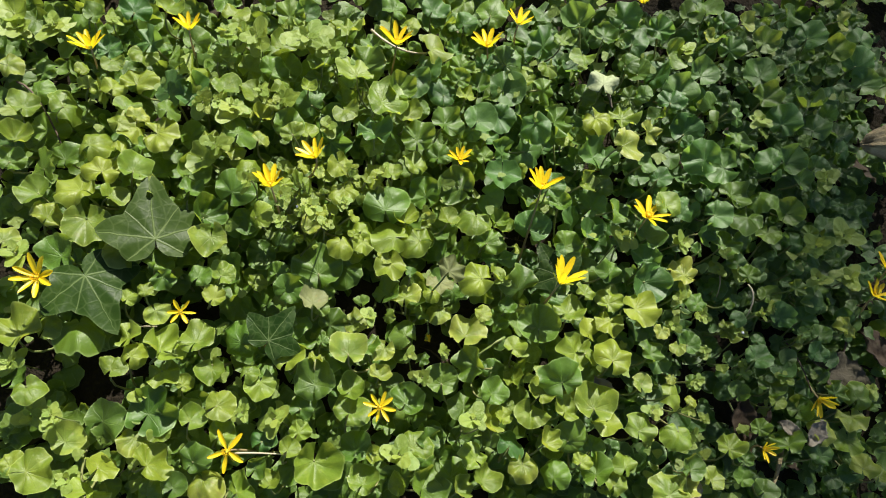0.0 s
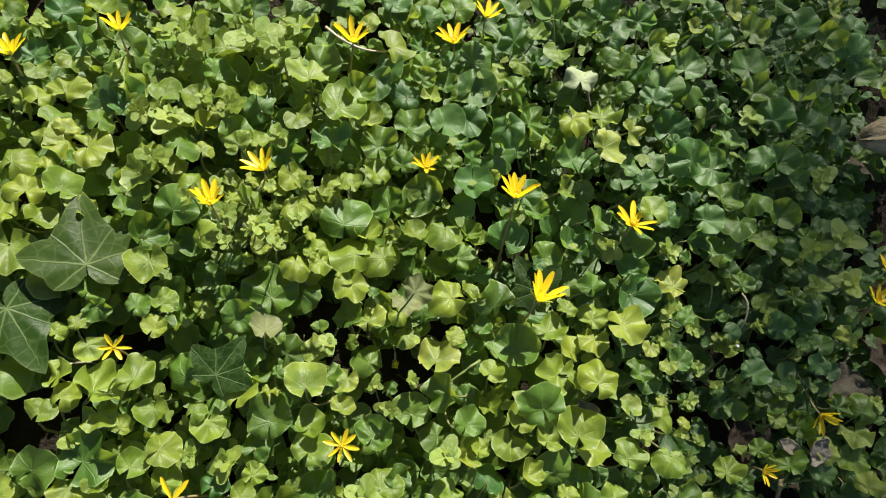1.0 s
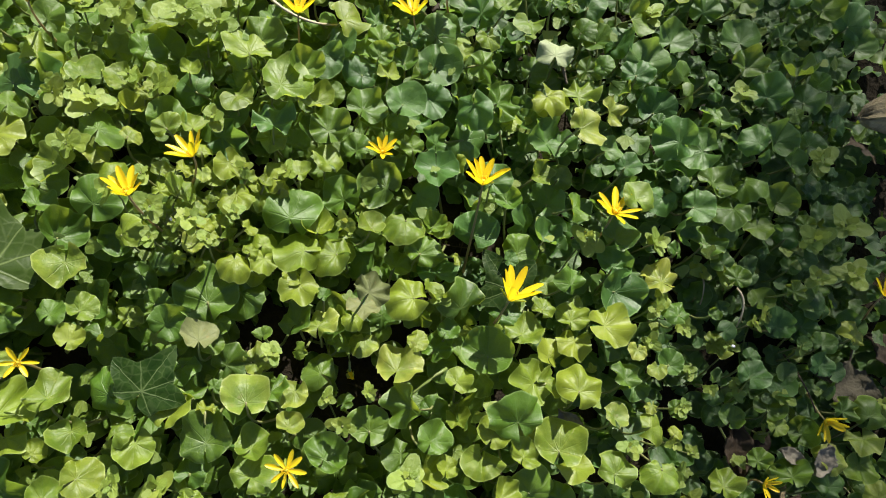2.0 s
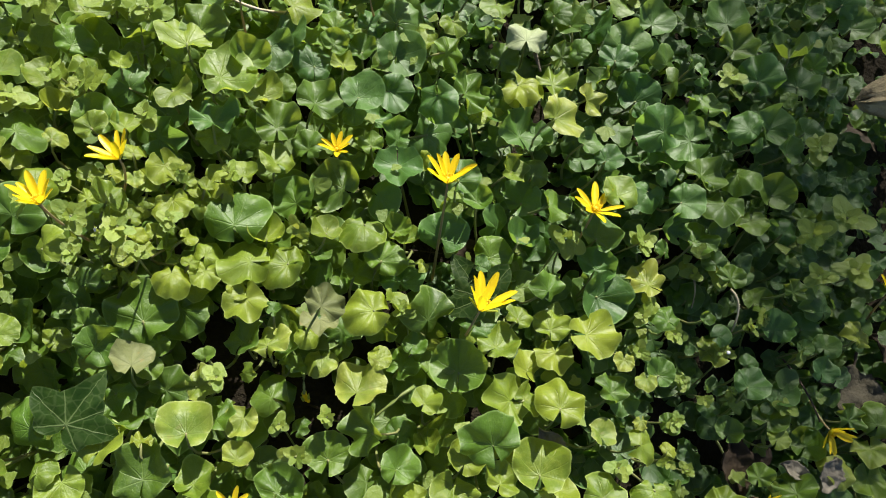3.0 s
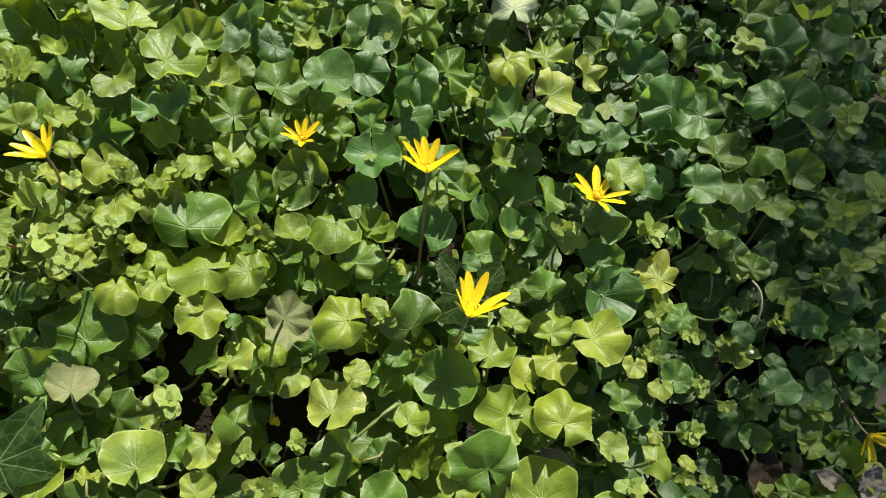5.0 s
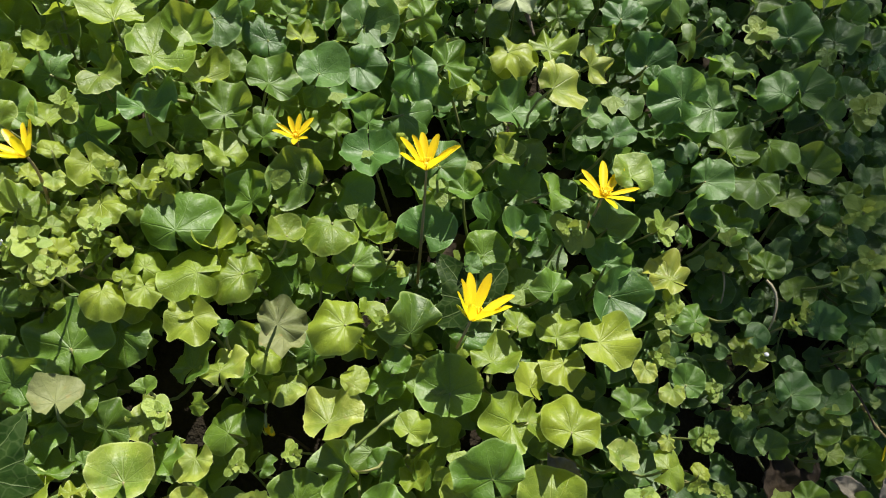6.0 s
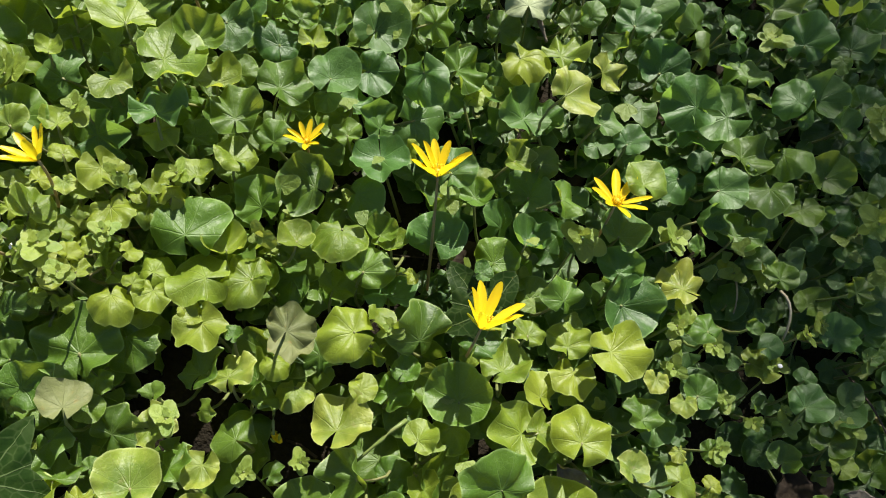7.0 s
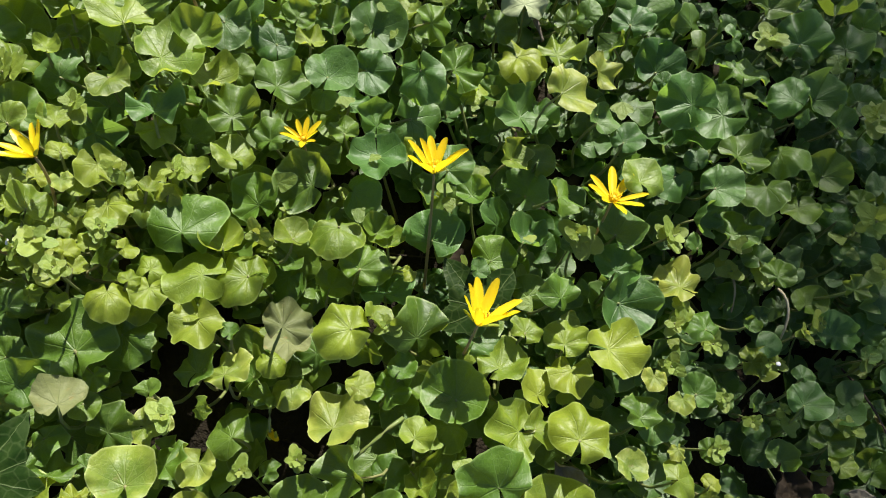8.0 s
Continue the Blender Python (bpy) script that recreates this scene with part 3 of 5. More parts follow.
celandine_plant([
    (-0.117, -0.148, 0.060, 0.025, -16, -19, -16),
    (-0.098, -0.133, 0.058, 0.019, -20, -3, -15),
    (-0.126, -0.121, 0.072, 0.030, -17, 10, 13),
    (-0.112, -0.113, 0.058, 0.024, -2, -40, -24),
    (-0.101, -0.116, 0.057, 0.021, 20, 10, 164),
    (-0.073, -0.147, 0.049, 0.029, -10, -4, -17),
    (-0.089, -0.099, 0.056, 0.025, -18, -1, 69),
], "yppgpgg")
celandine_plant([
    (-0.102, -0.088, 0.064, 0.012, 37, 1, -79),
    (-0.107, -0.068, 0.060, 0.025, -5, -32, -4),
    (-0.092, -0.069, 0.065, 0.026, -22, -16, 4),
    (-0.125, -0.082, 0.071, 0.012, -2, -19, 10),
    (-0.078, -0.078, 0.054, 0.017, -39, 6, -18),
    (-0.082, -0.067, 0.056, 0.024, -2, -43, 0),
    (-0.108, -0.052, 0.072, 0.026, 22, -3, -162),
], "ygpgggy")
celandine_plant([
    (-0.092, -0.052, 0.073, 0.010, -12, -18, -15),
    (-0.071, -0.064, 0.067, 0.014, 0, -24, -142),
    (-0.116, -0.044, 0.071, 0.014, -28, 18, -19),
    (-0.067, -0.054, 0.058, 0.024, 42, -7, -169),
    (-0.095, -0.023, 0.068, 0.028, -4, 16, 90),
    (-0.062, -0.048, 0.095, 0.024, -15, 9, -21),
    (-0.116, -0.027, 0.072, 0.032, 2, 14, 95),
], "gyyfyfy")
celandine_plant([
    (-0.107, -0.006, 0.066, 0.022, -12, 9, 11),
    (-0.125, -0.002, 0.078, 0.038, 5, -6, 19),
    (-0.096, 0.021, 0.063, 0.030, 15, -21, 24),
    (-0.133, 0.013, 0.080, 0.015, -24, 22, -14),
    (-0.073, 0.001, 0.070, 0.020, 9, 35, 45),
    (-0.124, 0.026, 0.079, 0.018, -15, -7, -4),
    (-0.143, 0.013, 0.083, 0.010, -18, 16, -15),
], "yggyyyy")
celandine_plant([
    (-0.110, 0.038, 0.077, 0.023, 6, 44, 40),
    (-0.112, 0.061, 0.081, 0.028, 10, 2, 13),
    (-0.091, 0.052, 0.076, 0.022, 13, -19, -4),
    (-0.071, 0.031, 0.069, 0.035, -1, -25, 66),
    (-0.086, 0.075, 0.068, 0.018, -6, 18, -15),
    (-0.068, 0.056, 0.053, 0.022, -15, 3, 11),
    (-0.091, 0.082, 0.079, 0.029, -3, 18, -14),
], "ygggggg")
celandine_plant([
    (-0.099, 0.111, 0.075, 0.026, 6, 5, 13),
    (-0.087, 0.124, 0.080, 0.019, 14, 14, -16),
    (-0.080, 0.111, 0.076, 0.017, -9, 17, 14),
    (-0.107, 0.131, 0.072, 0.032, -20, 3, 16),
    (-0.088, 0.138, 0.078, 0.023, 7, 6, -15),
    (-0.071, 0.128, 0.071, 0.019, 8, 1, 11),
    (-0.064, 0.088, 0.085, 0.027, 6, 12, -17),
], "cgygggc")
celandine_plant([
    (-0.052, -0.173, 0.042, 0.022, -8, 40, -24),
    (-0.026, -0.195, 0.028, 0.028, -11, 32, -25),
    (-0.014, -0.178, 0.044, 0.026, -5, 30, 32),
    (-0.020, -0.204, 0.034, 0.021, -22, 35, -4),
    (-0.050, -0.126, 0.048, 0.027, 1, -7, 5),
    (-0.010, -0.149, 0.049, 0.026, -11, 51, 2),
    (-0.002, -0.193, 0.039, 0.024, -20, 16, -19),
], "ggypgyy")
celandine_plant([
    (-0.069, -0.114, 0.047, 0.012, 6, -25, -28),
    (-0.030, -0.111, 0.058, 0.028, -31, -21, 78),
    (-0.063, -0.075, 0.052, 0.021, 23, 0, -168),
    (-0.038, -0.087, 0.057, 0.032, -21, -16, -2),
    (-0.010, -0.109, 0.038, 0.021, 3, -4, -21),
    (-0.029, -0.069, 0.061, 0.015, -20, 1, -20),
    (-0.009, -0.127, 0.054, 0.024, -2, 13, -19),
], "ggppgyg")
celandine_plant([
    (-0.040, -0.044, 0.072, 0.028, 2, 14, 87),
    (-0.025, -0.035, 0.065, 0.016, -42, 4, -55),
    (-0.051, -0.017, 0.048, 0.021, -16, 7, -20),
    (-0.024, -0.016, 0.042, 0.031, -41, -2, 11),
    (-0.009, -0.057, 0.050, 0.016, -5, -14, -22),
    (-0.015, -0.068, 0.040, 0.021, -22, -2, -21),
    (-0.035, -0.008, 0.063, 0.027, 4, 13, -20),
], "yygcggg")
celandine_plant([
    (-0.049, 0.004, 0.070, 0.029, 19, -6, -172),
    (-0.030, 0.013, 0.057, 0.017, -1, 3, -21),
    (-0.025, 0.008, 0.056, 0.020, -21, 2, 7),
    (-0.041, 0.028, 0.065, 0.027, 12, 15, -105),
    (-0.011, -0.012, 0.066, 0.010, 13, -40, -168),
    (-0.035, 0.046, 0.071, 0.031, 22, 3, -170),
    (-0.002, 0.016, 0.053, 0.032, 23, -1, 4),
], "ygygycc")
celandine_plant([
    (-0.054, 0.060, 0.075, 0.016, -3, -1, 10),
    (-0.040, 0.073, 0.065, 0.028, 24, 42, 24),
    (-0.067, 0.076, 0.076, 0.016, -18, 11, -174),
    (-0.054, 0.083, 0.064, 0.020, -11, 9, -16),
    (-0.020, 0.056, 0.067, 0.016, 44, 22, -108),
    (-0.016, 0.077, 0.065, 0.032, -31, 25, -70),
    (-0.045, 0.104, 0.064, 0.027, -8, 23, -81),
], "gcgcycc")
celandine_plant([
    (-0.046, 0.133, 0.066, 0.032, 15, 25, -29),
    (-0.030, 0.144, 0.068, 0.017, -4, -5, -26),
    (-0.050, 0.157, 0.070, 0.033, 15, 2, -18),
    (-0.019, 0.129, 0.062, 0.018, -20, 3, 5),
    (-0.069, 0.153, 0.065, 0.021, 6, 4, -16),
    (-0.013, 0.134, 0.072, 0.024, -34, 30, -77),
    (-0.012, 0.157, 0.071, 0.021, -4, -25, -151),
], "cycgcgy")
celandine_plant([
    (-0.072, 0.198, 0.078, 0.030, -2, 4, -15),
    (-0.022, 0.180, 0.075, 0.032, 27, 29, 15),
    (-0.004, 0.185, 0.078, 0.021, -3, -12, -27),
], "gcy")
celandine_plant([
    (0.027, -0.180, 0.038, 0.023, 15, 0, -170),
    (0.015, -0.163, 0.034, 0.025, -42, -5, -21),
    (0.054, -0.179, 0.025, 0.025, -15, -30, 19),
    (0.042, -0.155, 0.039, 0.022, -21, 19, -18),
    (0.025, -0.139, 0.045, 0.028, 13, -18, 178),
    (0.003, -0.144, 0.046, 0.016, -21, 21, -16),
    (0.062, -0.149, 0.035, 0.029, 24, 3, -20),
], "pcgyyyg")
celandine_plant([
    (0.007, -0.115, 0.042, 0.017, 39, -4, -147),
    (0.013, -0.105, 0.036, 0.030, -9, 48, -36),
    (0.030, -0.119, 0.051, 0.023, -14, -2, -20),
    (0.002, -0.089, 0.056, 0.019, -13, -17, -22),
    (0.019, -0.086, 0.041, 0.021, 6, -25, -148),
    (0.042, -0.106, 0.060, 0.038, 31, 1, 22),
    (0.052, -0.128, 0.044, 0.024, -18, 13, -19),
], "ygyyygy")
celandine_plant([
    (0.019, -0.066, 0.052, 0.035, 13, -6, 4),
    (0.024, -0.044, 0.045, 0.014, 12, -14, -176),
    (0.043, -0.050, 0.049, 0.028, -14, -33, -29),
    (0.028, -0.036, 0.045, 0.027, -16, -6, -22),
    (0.049, -0.084, 0.049, 0.034, 40, 7, 112),
    (-0.004, -0.038, 0.060, 0.034, 29, 34, 12),
    (0.062, -0.059, 0.039, 0.025, -3, 40, 12),
], "gyycygy")
celandine_plant([
    (0.025, -0.004, 0.060, 0.012, -14, 8, -62),
    (0.033, 0.009, 0.047, 0.026, 11, 0, -22),
    (0.050, 0.021, 0.047, 0.023, -19, -2, -24),
    (0.033, 0.031, 0.045, 0.027, 28, 39, 13),
    (0.052, -0.031, 0.054, 0.019, -19, 22, -11),
    (0.018, 0.038, 0.065, 0.021, 13, -11, -27),
    (0.068, -0.011, 0.059, 0.024, 4, 32, -4),
], "cgccygg")
celandine_plant([
    (0.004, 0.040, 0.090, 0.024, 10, -1, -24),
    (0.037, 0.063, 0.063, 0.023, 27, 43, 26),
    (0.049, 0.050, 0.046, 0.027, 28, -31, -34),
    (0.025, 0.086, 0.044, 0.022, -26, -21, 60),
    (-0.002, 0.095, 0.060, 0.019, -24, -25, -162),
    (0.053, 0.064, 0.059, 0.019, 12, -3, -26),
    (-0.018, 0.091, 0.082, 0.027, -25, 29, 164),
], "cycccgc")
celandine_plant([
    (0.013, 0.100, 0.059, 0.017, -5, -24, -36),
    (0.026, 0.104, 0.059, 0.020, 24, -18, -34),
    (0.003, 0.110, 0.068, 0.031, -19, 17, -46),
    (0.038, 0.090, 0.063, 0.032, 22, 28, 27),
    (0.037, 0.116, 0.073, 0.027, 20, -3, -140),
    (0.052, 0.091, 0.057, 0.022, 17, -12, -29),
    (0.024, 0.144, 0.063, 0.021, 21, 7, -23),
], "yggcycg")
celandine_plant([
    (0.014, 0.169, 0.080, 0.022, 14, -2, -174),
    (0.036, 0.153, 0.076, 0.027, -1, 0, 1),
    (0.031, 0.197, 0.081, 0.024, 0, -4, -20),
    (0.007, 0.206, 0.082, 0.029, 29, -24, -34),
    (0.055, 0.179, 0.073, 0.022, 28, -30, -37),
    (0.066, 0.172, 0.075, 0.025, 36, -47, -49),
    (0.064, 0.148, 0.070, 0.020, 18, 16, -42),
], "ywgcggg")
celandine_plant([
    (0.089, -0.169, 0.022, 0.029, -16, -34, 20),
    (0.075, -0.164, 0.028, 0.017, -14, -3, -19),
    (0.084, -0.151, 0.022, 0.019, -11, -7, -21),
    (0.108, -0.175, 0.018, 0.022, -16, 8, -19),
    (0.112, -0.160, 0.021, 0.024, -15, 21, -4),
    (0.091, -0.133, 0.030, 0.026, 53, 15, -172),
    (0.121, -0.128, 0.025, 0.027, -15, 8, -17),
], "gygyyyy")
celandine_plant([
    (0.076, -0.118, 0.040, 0.036, -16, -5, -1),
    (0.083, -0.080, 0.055, 0.030, -14, -1, -15),
    (0.064, -0.080, 0.045, 0.021, -37, -4, -62),
    (0.116, -0.093, 0.027, 0.018, -13, 20, 0),
    (0.080, -0.051, 0.040, 0.025, 28, 12, -176),
    (0.119, -0.065, 0.032, 0.023, -7, 29, 10),
], "yyypyg")
celandine_plant([
    (0.076, -0.031, 0.039, 0.025, -14, 2, -6),
    (0.101, -0.036, 0.050, 0.033, 6, -20, -78),
    (0.109, -0.011, 0.043, 0.036, 2, 8, -104),
    (0.077, 0.020, 0.048, 0.016, -12, -8, -27),
    (0.103, 0.012, 0.044, 0.027, 16, -10, -26),
    (0.126, -0.048, 0.036, 0.015, 14, -1, -178),
    (0.138, -0.009, 0.044, 0.015, -12, 20, -18),
], "yycccpy")
celandine_plant([
    (0.066, 0.041, 0.063, 0.022, -38, 13, -60),
    (0.102, 0.032, 0.047, 0.028, -3, 1, -28),
    (0.104, 0.053, 0.072, 0.026, -2, 26, 5),
    (0.062, 0.094, 0.083, 0.032, -24, 16, -49),
    (0.087, 0.092, 0.058, 0.019, -10, 12, -52),
    (0.102, 0.084, 0.056, 0.021, 5, -8, -28),
    (0.131, 0.063, 0.049, 0.023, -10, 0, 152),
], "ggypccc")
celandine_plant([
    (0.083, 0.117, 0.070, 0.023, -24, 20, -59),
    (0.090, 0.134, 0.068, 0.020, 50, 34, -130),
    (0.060, 0.127, 0.068, 0.027, -7, -19, -34),
    (0.072, 0.147, 0.079, 0.015, 32, -18, -40),
    (0.099, 0.153, 0.071, 0.025, 8, -8, -3),
    (0.122, 0.135, 0.055, 0.032, 24, 2, -28),
    (0.130, 0.103, 0.069, 0.033, 1, -29, 74),
], "pgygccc")
celandine_plant([
    (0.087, 0.181, 0.063, 0.030, 40, -37, -49),
    (0.096, 0.198, 0.071, 0.029, -24, 26, -64),
    (0.105, 0.167, 0.068, 0.033, 23, 2, 0),
    (0.059, 0.203, 0.073, 0.028, 2, -5, -22),
    (0.124, 0.170, 0.058, 0.022, 28, -5, -32),
    (0.126, 0.188, 0.069, 0.028, 11, 1, -24),
    (0.082, 0.225, 0.070, 0.026, 33, -14, -32),
], "cgccccc")
celandine_plant([
    (0.047, 0.222, 0.080, 0.030, 34, -18, -35),
    (0.110, 0.250, 0.066, 0.024, 8, -3, -24),
], "cg")
celandine_plant([
    (0.144, -0.097, 0.026, 0.023, -23, -11, -65),
    (0.142, -0.084, 0.026, 0.010, 13, -8, 179),
    (0.164, -0.097, 0.017, 0.011, -14, -16, -27),
    (0.131, -0.072, 0.019, 0.021, 14, 13, -177),
    (0.167, -0.080, 0.011, 0.015, 14, 2, -84),
    (0.159, -0.128, 0.012, 0.028, 12, -7, -173),
    (0.142, -0.058, 0.034, 0.014, 29, 16, -179),
], "ypycgyp")
celandine_plant([
    (0.134, 0.005, 0.044, 0.026, -11, 17, 39),
    (0.147, 0.029, 0.046, 0.017, 13, 36, 11),
    (0.152, -0.015, 0.038, 0.020, -11, 18, 26),
    (0.179, 0.009, 0.010, 0.023, 5, -19, -30),
    (0.150, 0.048, 0.043, 0.024, 24, 40, -11),
    (0.178, -0.012, 0.040, 0.010, 17, 0, -25),
    (0.172, 0.043, 0.038, 0.029, -9, -4, -32),
], "pggccgg")
celandine_plant([
    (0.143, 0.090, 0.052, 0.028, 26, 17, 174),
    (0.149, 0.101, 0.064, 0.035, -6, -4, 83),
    (0.172, 0.088, 0.047, 0.030, -9, 0, -33),
    (0.158, 0.063, 0.053, 0.027, 16, -2, -59),
    (0.185, 0.063, 0.050, 0.028, 21, 21, 173),
    (0.169, 0.133, 0.062, 0.028, -20, -19, -9),
    (0.197, 0.088, 0.050, 0.025, 40, 12, -142),
], "ccgcggg")
celandine_plant([
    (0.144, 0.146, 0.061, 0.022, -32, 28, -70),
    (0.135, 0.159, 0.068, 0.026, 29, 27, 17),
    (0.164, 0.153, 0.064, 0.017, -28, 27, -70),
    (0.158, 0.163, 0.063, 0.015, 28, 18, 12),
    (0.191, 0.116, 0.067, 0.025, -14, -24, 57),
    (0.190, 0.185, 0.060, 0.026, 12, 2, -25),
    (0.207, 0.165, 0.058, 0.031, 28, -9, -2),
], "ggcccgc")
celandine_plant([
    (0.129, 0.229, 0.066, 0.017, -12, 2, -54),
    (0.153, 0.226, 0.062, 0.024, 31, 2, -22),
    (0.142, 0.249, 0.070, 0.020, 34, -16, -35),
    (0.126, 0.259, 0.067, 0.024, 2, -8, -24),
    (0.161, 0.251, 0.069, 0.020, -13, 10, -62),
    (0.182, 0.239, 0.066, 0.026, 25, 3, -23),
    (0.180, 0.206, 0.060, 0.032, 5, -13, 32),
], "pccgpgc")
celandine_plant([
    (0.157, -0.172, 0.003, 0.034, -17, 12, 12),
    (0.173, -0.166, -0.001, 0.021, -16, 21, -6),
    (0.173, -0.150, 0.010, 0.023, 2, 9, -19),
    (0.194, -0.155, 0.002, 0.021, -17, 13, -18),
    (0.208, -0.126, 0.002, 0.024, -14, -16, -23),
    (0.223, -0.149, -0.003, 0.018, -2, 1, -21),
], "ppgyyg")
celandine_plant([
    (0.209, -0.079, 0.009, 0.019, 4, -15, -27),
    (0.213, -0.049, 0.029, 0.024, -3, -17, -30),
    (0.244, -0.079, 0.007, 0.016, -12, -11, -25),
    (0.241, -0.066, 0.003, 0.025, 0, -22, -32),
    (0.232, -0.105, 0.004, 0.017, 3, -15, -21),
    (0.213, -0.035, 0.028, 0.013, -3, -13, -31),
    (0.173, -0.052, 0.010, 0.015, 18, -1, -25),
], "gcyggcg")
celandine_plant([
    (0.155, -0.049, 0.024, 0.020, 5, -6, -27),
    (0.196, -0.028, 0.010, 0.023, 4, -16, -85),
], "gp")
celandine_plant([
    (0.196, 0.019, 0.039, 0.019, 15, 1, -27),
    (0.226, 0.012, 0.015, 0.020, 4, -11, -32),
    (0.233, 0.013, 0.049, 0.017, 19, 10, -23),
    (0.208, 0.057, 0.041, 0.023, 20, 19, 172),
    (0.233, -0.008, 0.028, 0.024, 14, -5, -28),
    (0.241, 0.037, 0.030, 0.015, 9, -10, -33),
    (0.237, 0.060, 0.034, 0.019, 15, -7, -32),
], "ggggccc")
celandine_plant([
    (0.207, 0.109, 0.056, 0.012, 38, 29, -7),
    (0.219, 0.130, 0.053, 0.030, 22, 24, -15),
    (0.233, 0.115, 0.048, 0.023, 26, 27, 16),
    (0.228, 0.086, 0.040, 0.027, 29, 3, -26),
    (0.243, 0.129, 0.055, 0.020, 28, -4, -33),
    (0.253, 0.104, 0.035, 0.022, 15, -5, -34),
    (0.231, 0.151, 0.054, 0.012, -16, 18, 171),
], "cccgccg")
celandine_plant([
    (0.204, 0.193, 0.050, 0.029, -15, -19, -12),
    (0.219, 0.217, 0.058, 0.024, -3, 15, -58),
    (0.233, 0.190, 0.054, 0.028, -19, -23, -15),
    (0.239, 0.168, 0.053, 0.028, 7, -21, -12),
    (0.253, 0.185, 0.051, 0.019, 51, -32, -65),
    (0.253, 0.205, 0.050, 0.019, 14, -5, -28),
    (0.226, 0.258, 0.063, 0.030, 26, -16, -33),
], "ccgcccc")
celandine_plant([
    (0.207, 0.277, 0.061, 0.023, -16, 19, -56),
    (0.257, 0.284, 0.059, 0.021, -20, 27, -65),
    (0.257, 0.257, 0.055, 0.027, 31, -3, -27),
], "gpg")
celandine_plant([
    (0.250, -0.154, -0.015, 0.022, 1, -18, -20),
    (0.224, -0.133, -0.001, 0.015, -1, -6, -21),
    (0.264, -0.110, -0.008, 0.028, -29, -26, 9),
    (0.298, -0.113, -0.013, 0.027, 6, 3, -19),
], "gggc")
celandine_plant([
    (0.247, -0.050, 0.006, 0.022, -5, -22, -31),
    (0.255, -0.019, 0.023, 0.011, 10, -20, -32),
    (0.273, -0.030, 0.014, 0.020, 10, 7, -20),
    (0.274, -0.078, -0.008, 0.025, 27, -29, -30),
    (0.273, -0.014, 0.018, 0.018, 11, -12, -24),
    (0.261, -0.001, 0.014, 0.022, 17, -2, -26),
    (0.304, -0.057, -0.005, 0.023, 8, 8, -20),
], "cccggcg")
celandine_plant([
    (0.268, 0.011, 0.026, 0.024, 12, 21, 4),
    (0.262, 0.019, 0.026, 0.028, 9, 21, 6),
    (0.300, -0.002, 0.015, 0.024, -14, 6, -17),
    (0.258, 0.050, 0.023, 0.021, 6, -14, -35),
    (0.261, 0.062, 0.031, 0.015, 16, -12, -34),
    (0.248, 0.070, 0.039, 0.015, 28, 0, -27),
    (0.262, 0.080, 0.039, 0.022, 0, -3, -25),
], "cgyccgc")
celandine_plant([
    (0.324, -0.100, -0.017, 0.025, 18, 7, -172),
    (0.323, -0.080, -0.011, 0.026, 41, 29, -175),
    (0.344, -0.115, -0.023, 0.025, -13, -12, -20),
    (0.296, -0.096, -0.008, 0.024, -14, 2, -19),
    (0.325, -0.057, -0.004, 0.025, 8, -10, -22),
    (0.361, -0.120, -0.028, 0.018, -13, -19, -22),
], "ypypgy")
celandine_plant([
    (0.273, 0.158, 0.044, 0.023, 3, 14, -20),
], "c")
celandine_plant([
    (0.293, 0.235, 0.042, 0.027, 30, -7, -29),
    (0.278, 0.245, 0.056, 0.034, 39, 5, -19),
    (0.279, 0.271, 0.057, 0.026, 9, -1, -19),
], "ccc")


# ---- the lower and outer leaves of the carpet ----
def carpet(name, label, count, seed, region, keep, depth, sizes, form=None, material=None):
    """Uncounted leaves scattered over a stretch of the bank, at depths under the top of the growth."""
    rng = random.Random(seed)
    vs, fs, uvs, edges = [], [], [], []
    shapes = [form(rng) if form else leaf_shape(rng, rim=21, rings=(0.5, 0.85, 1.0)) for _ in range(14)]
    made = 0
    while made < count:
        x, y = rng.uniform(region[0], region[1]), rng.uniform(region[2], region[3])
        if not keep(x, y):
            continue
        made += 1
        z = canopy(x, y) - rng.uniform(*depth)
        z = max(z, ground_height(x, y) + 0.006)
        size = rng.uniform(*sizes)
        m = pose(x, y, z, rng.gauss(-8, 20), rng.gauss(4, 20), rng.uniform(0, 360))
        pts, faces_, uv_, edge_ = rng.choice(shapes)
        o = len(vs)
        vs += [tuple(m @ (Vector(p) * size)) for p in pts]
        fs += [tuple(o + i for i in f) for f in faces_]
        uvs += uv_
        edges += edge_
    return tagged(new(name, mesh_of(name, vs, fs, material or LOW_LEAF, uvs, edges)), label, "leaves", kind="stuff")


def canopy(x, y):
    k = 1.0 / (1.0 + (math.hypot(x, y) / 3.0) ** 2)
    return (-0.132 * x + 0.111 * y) * k + 0.062 + swell(x, y) + 0.010 * noise.noise(Vector((x * 6, y * 6, 2.0)))


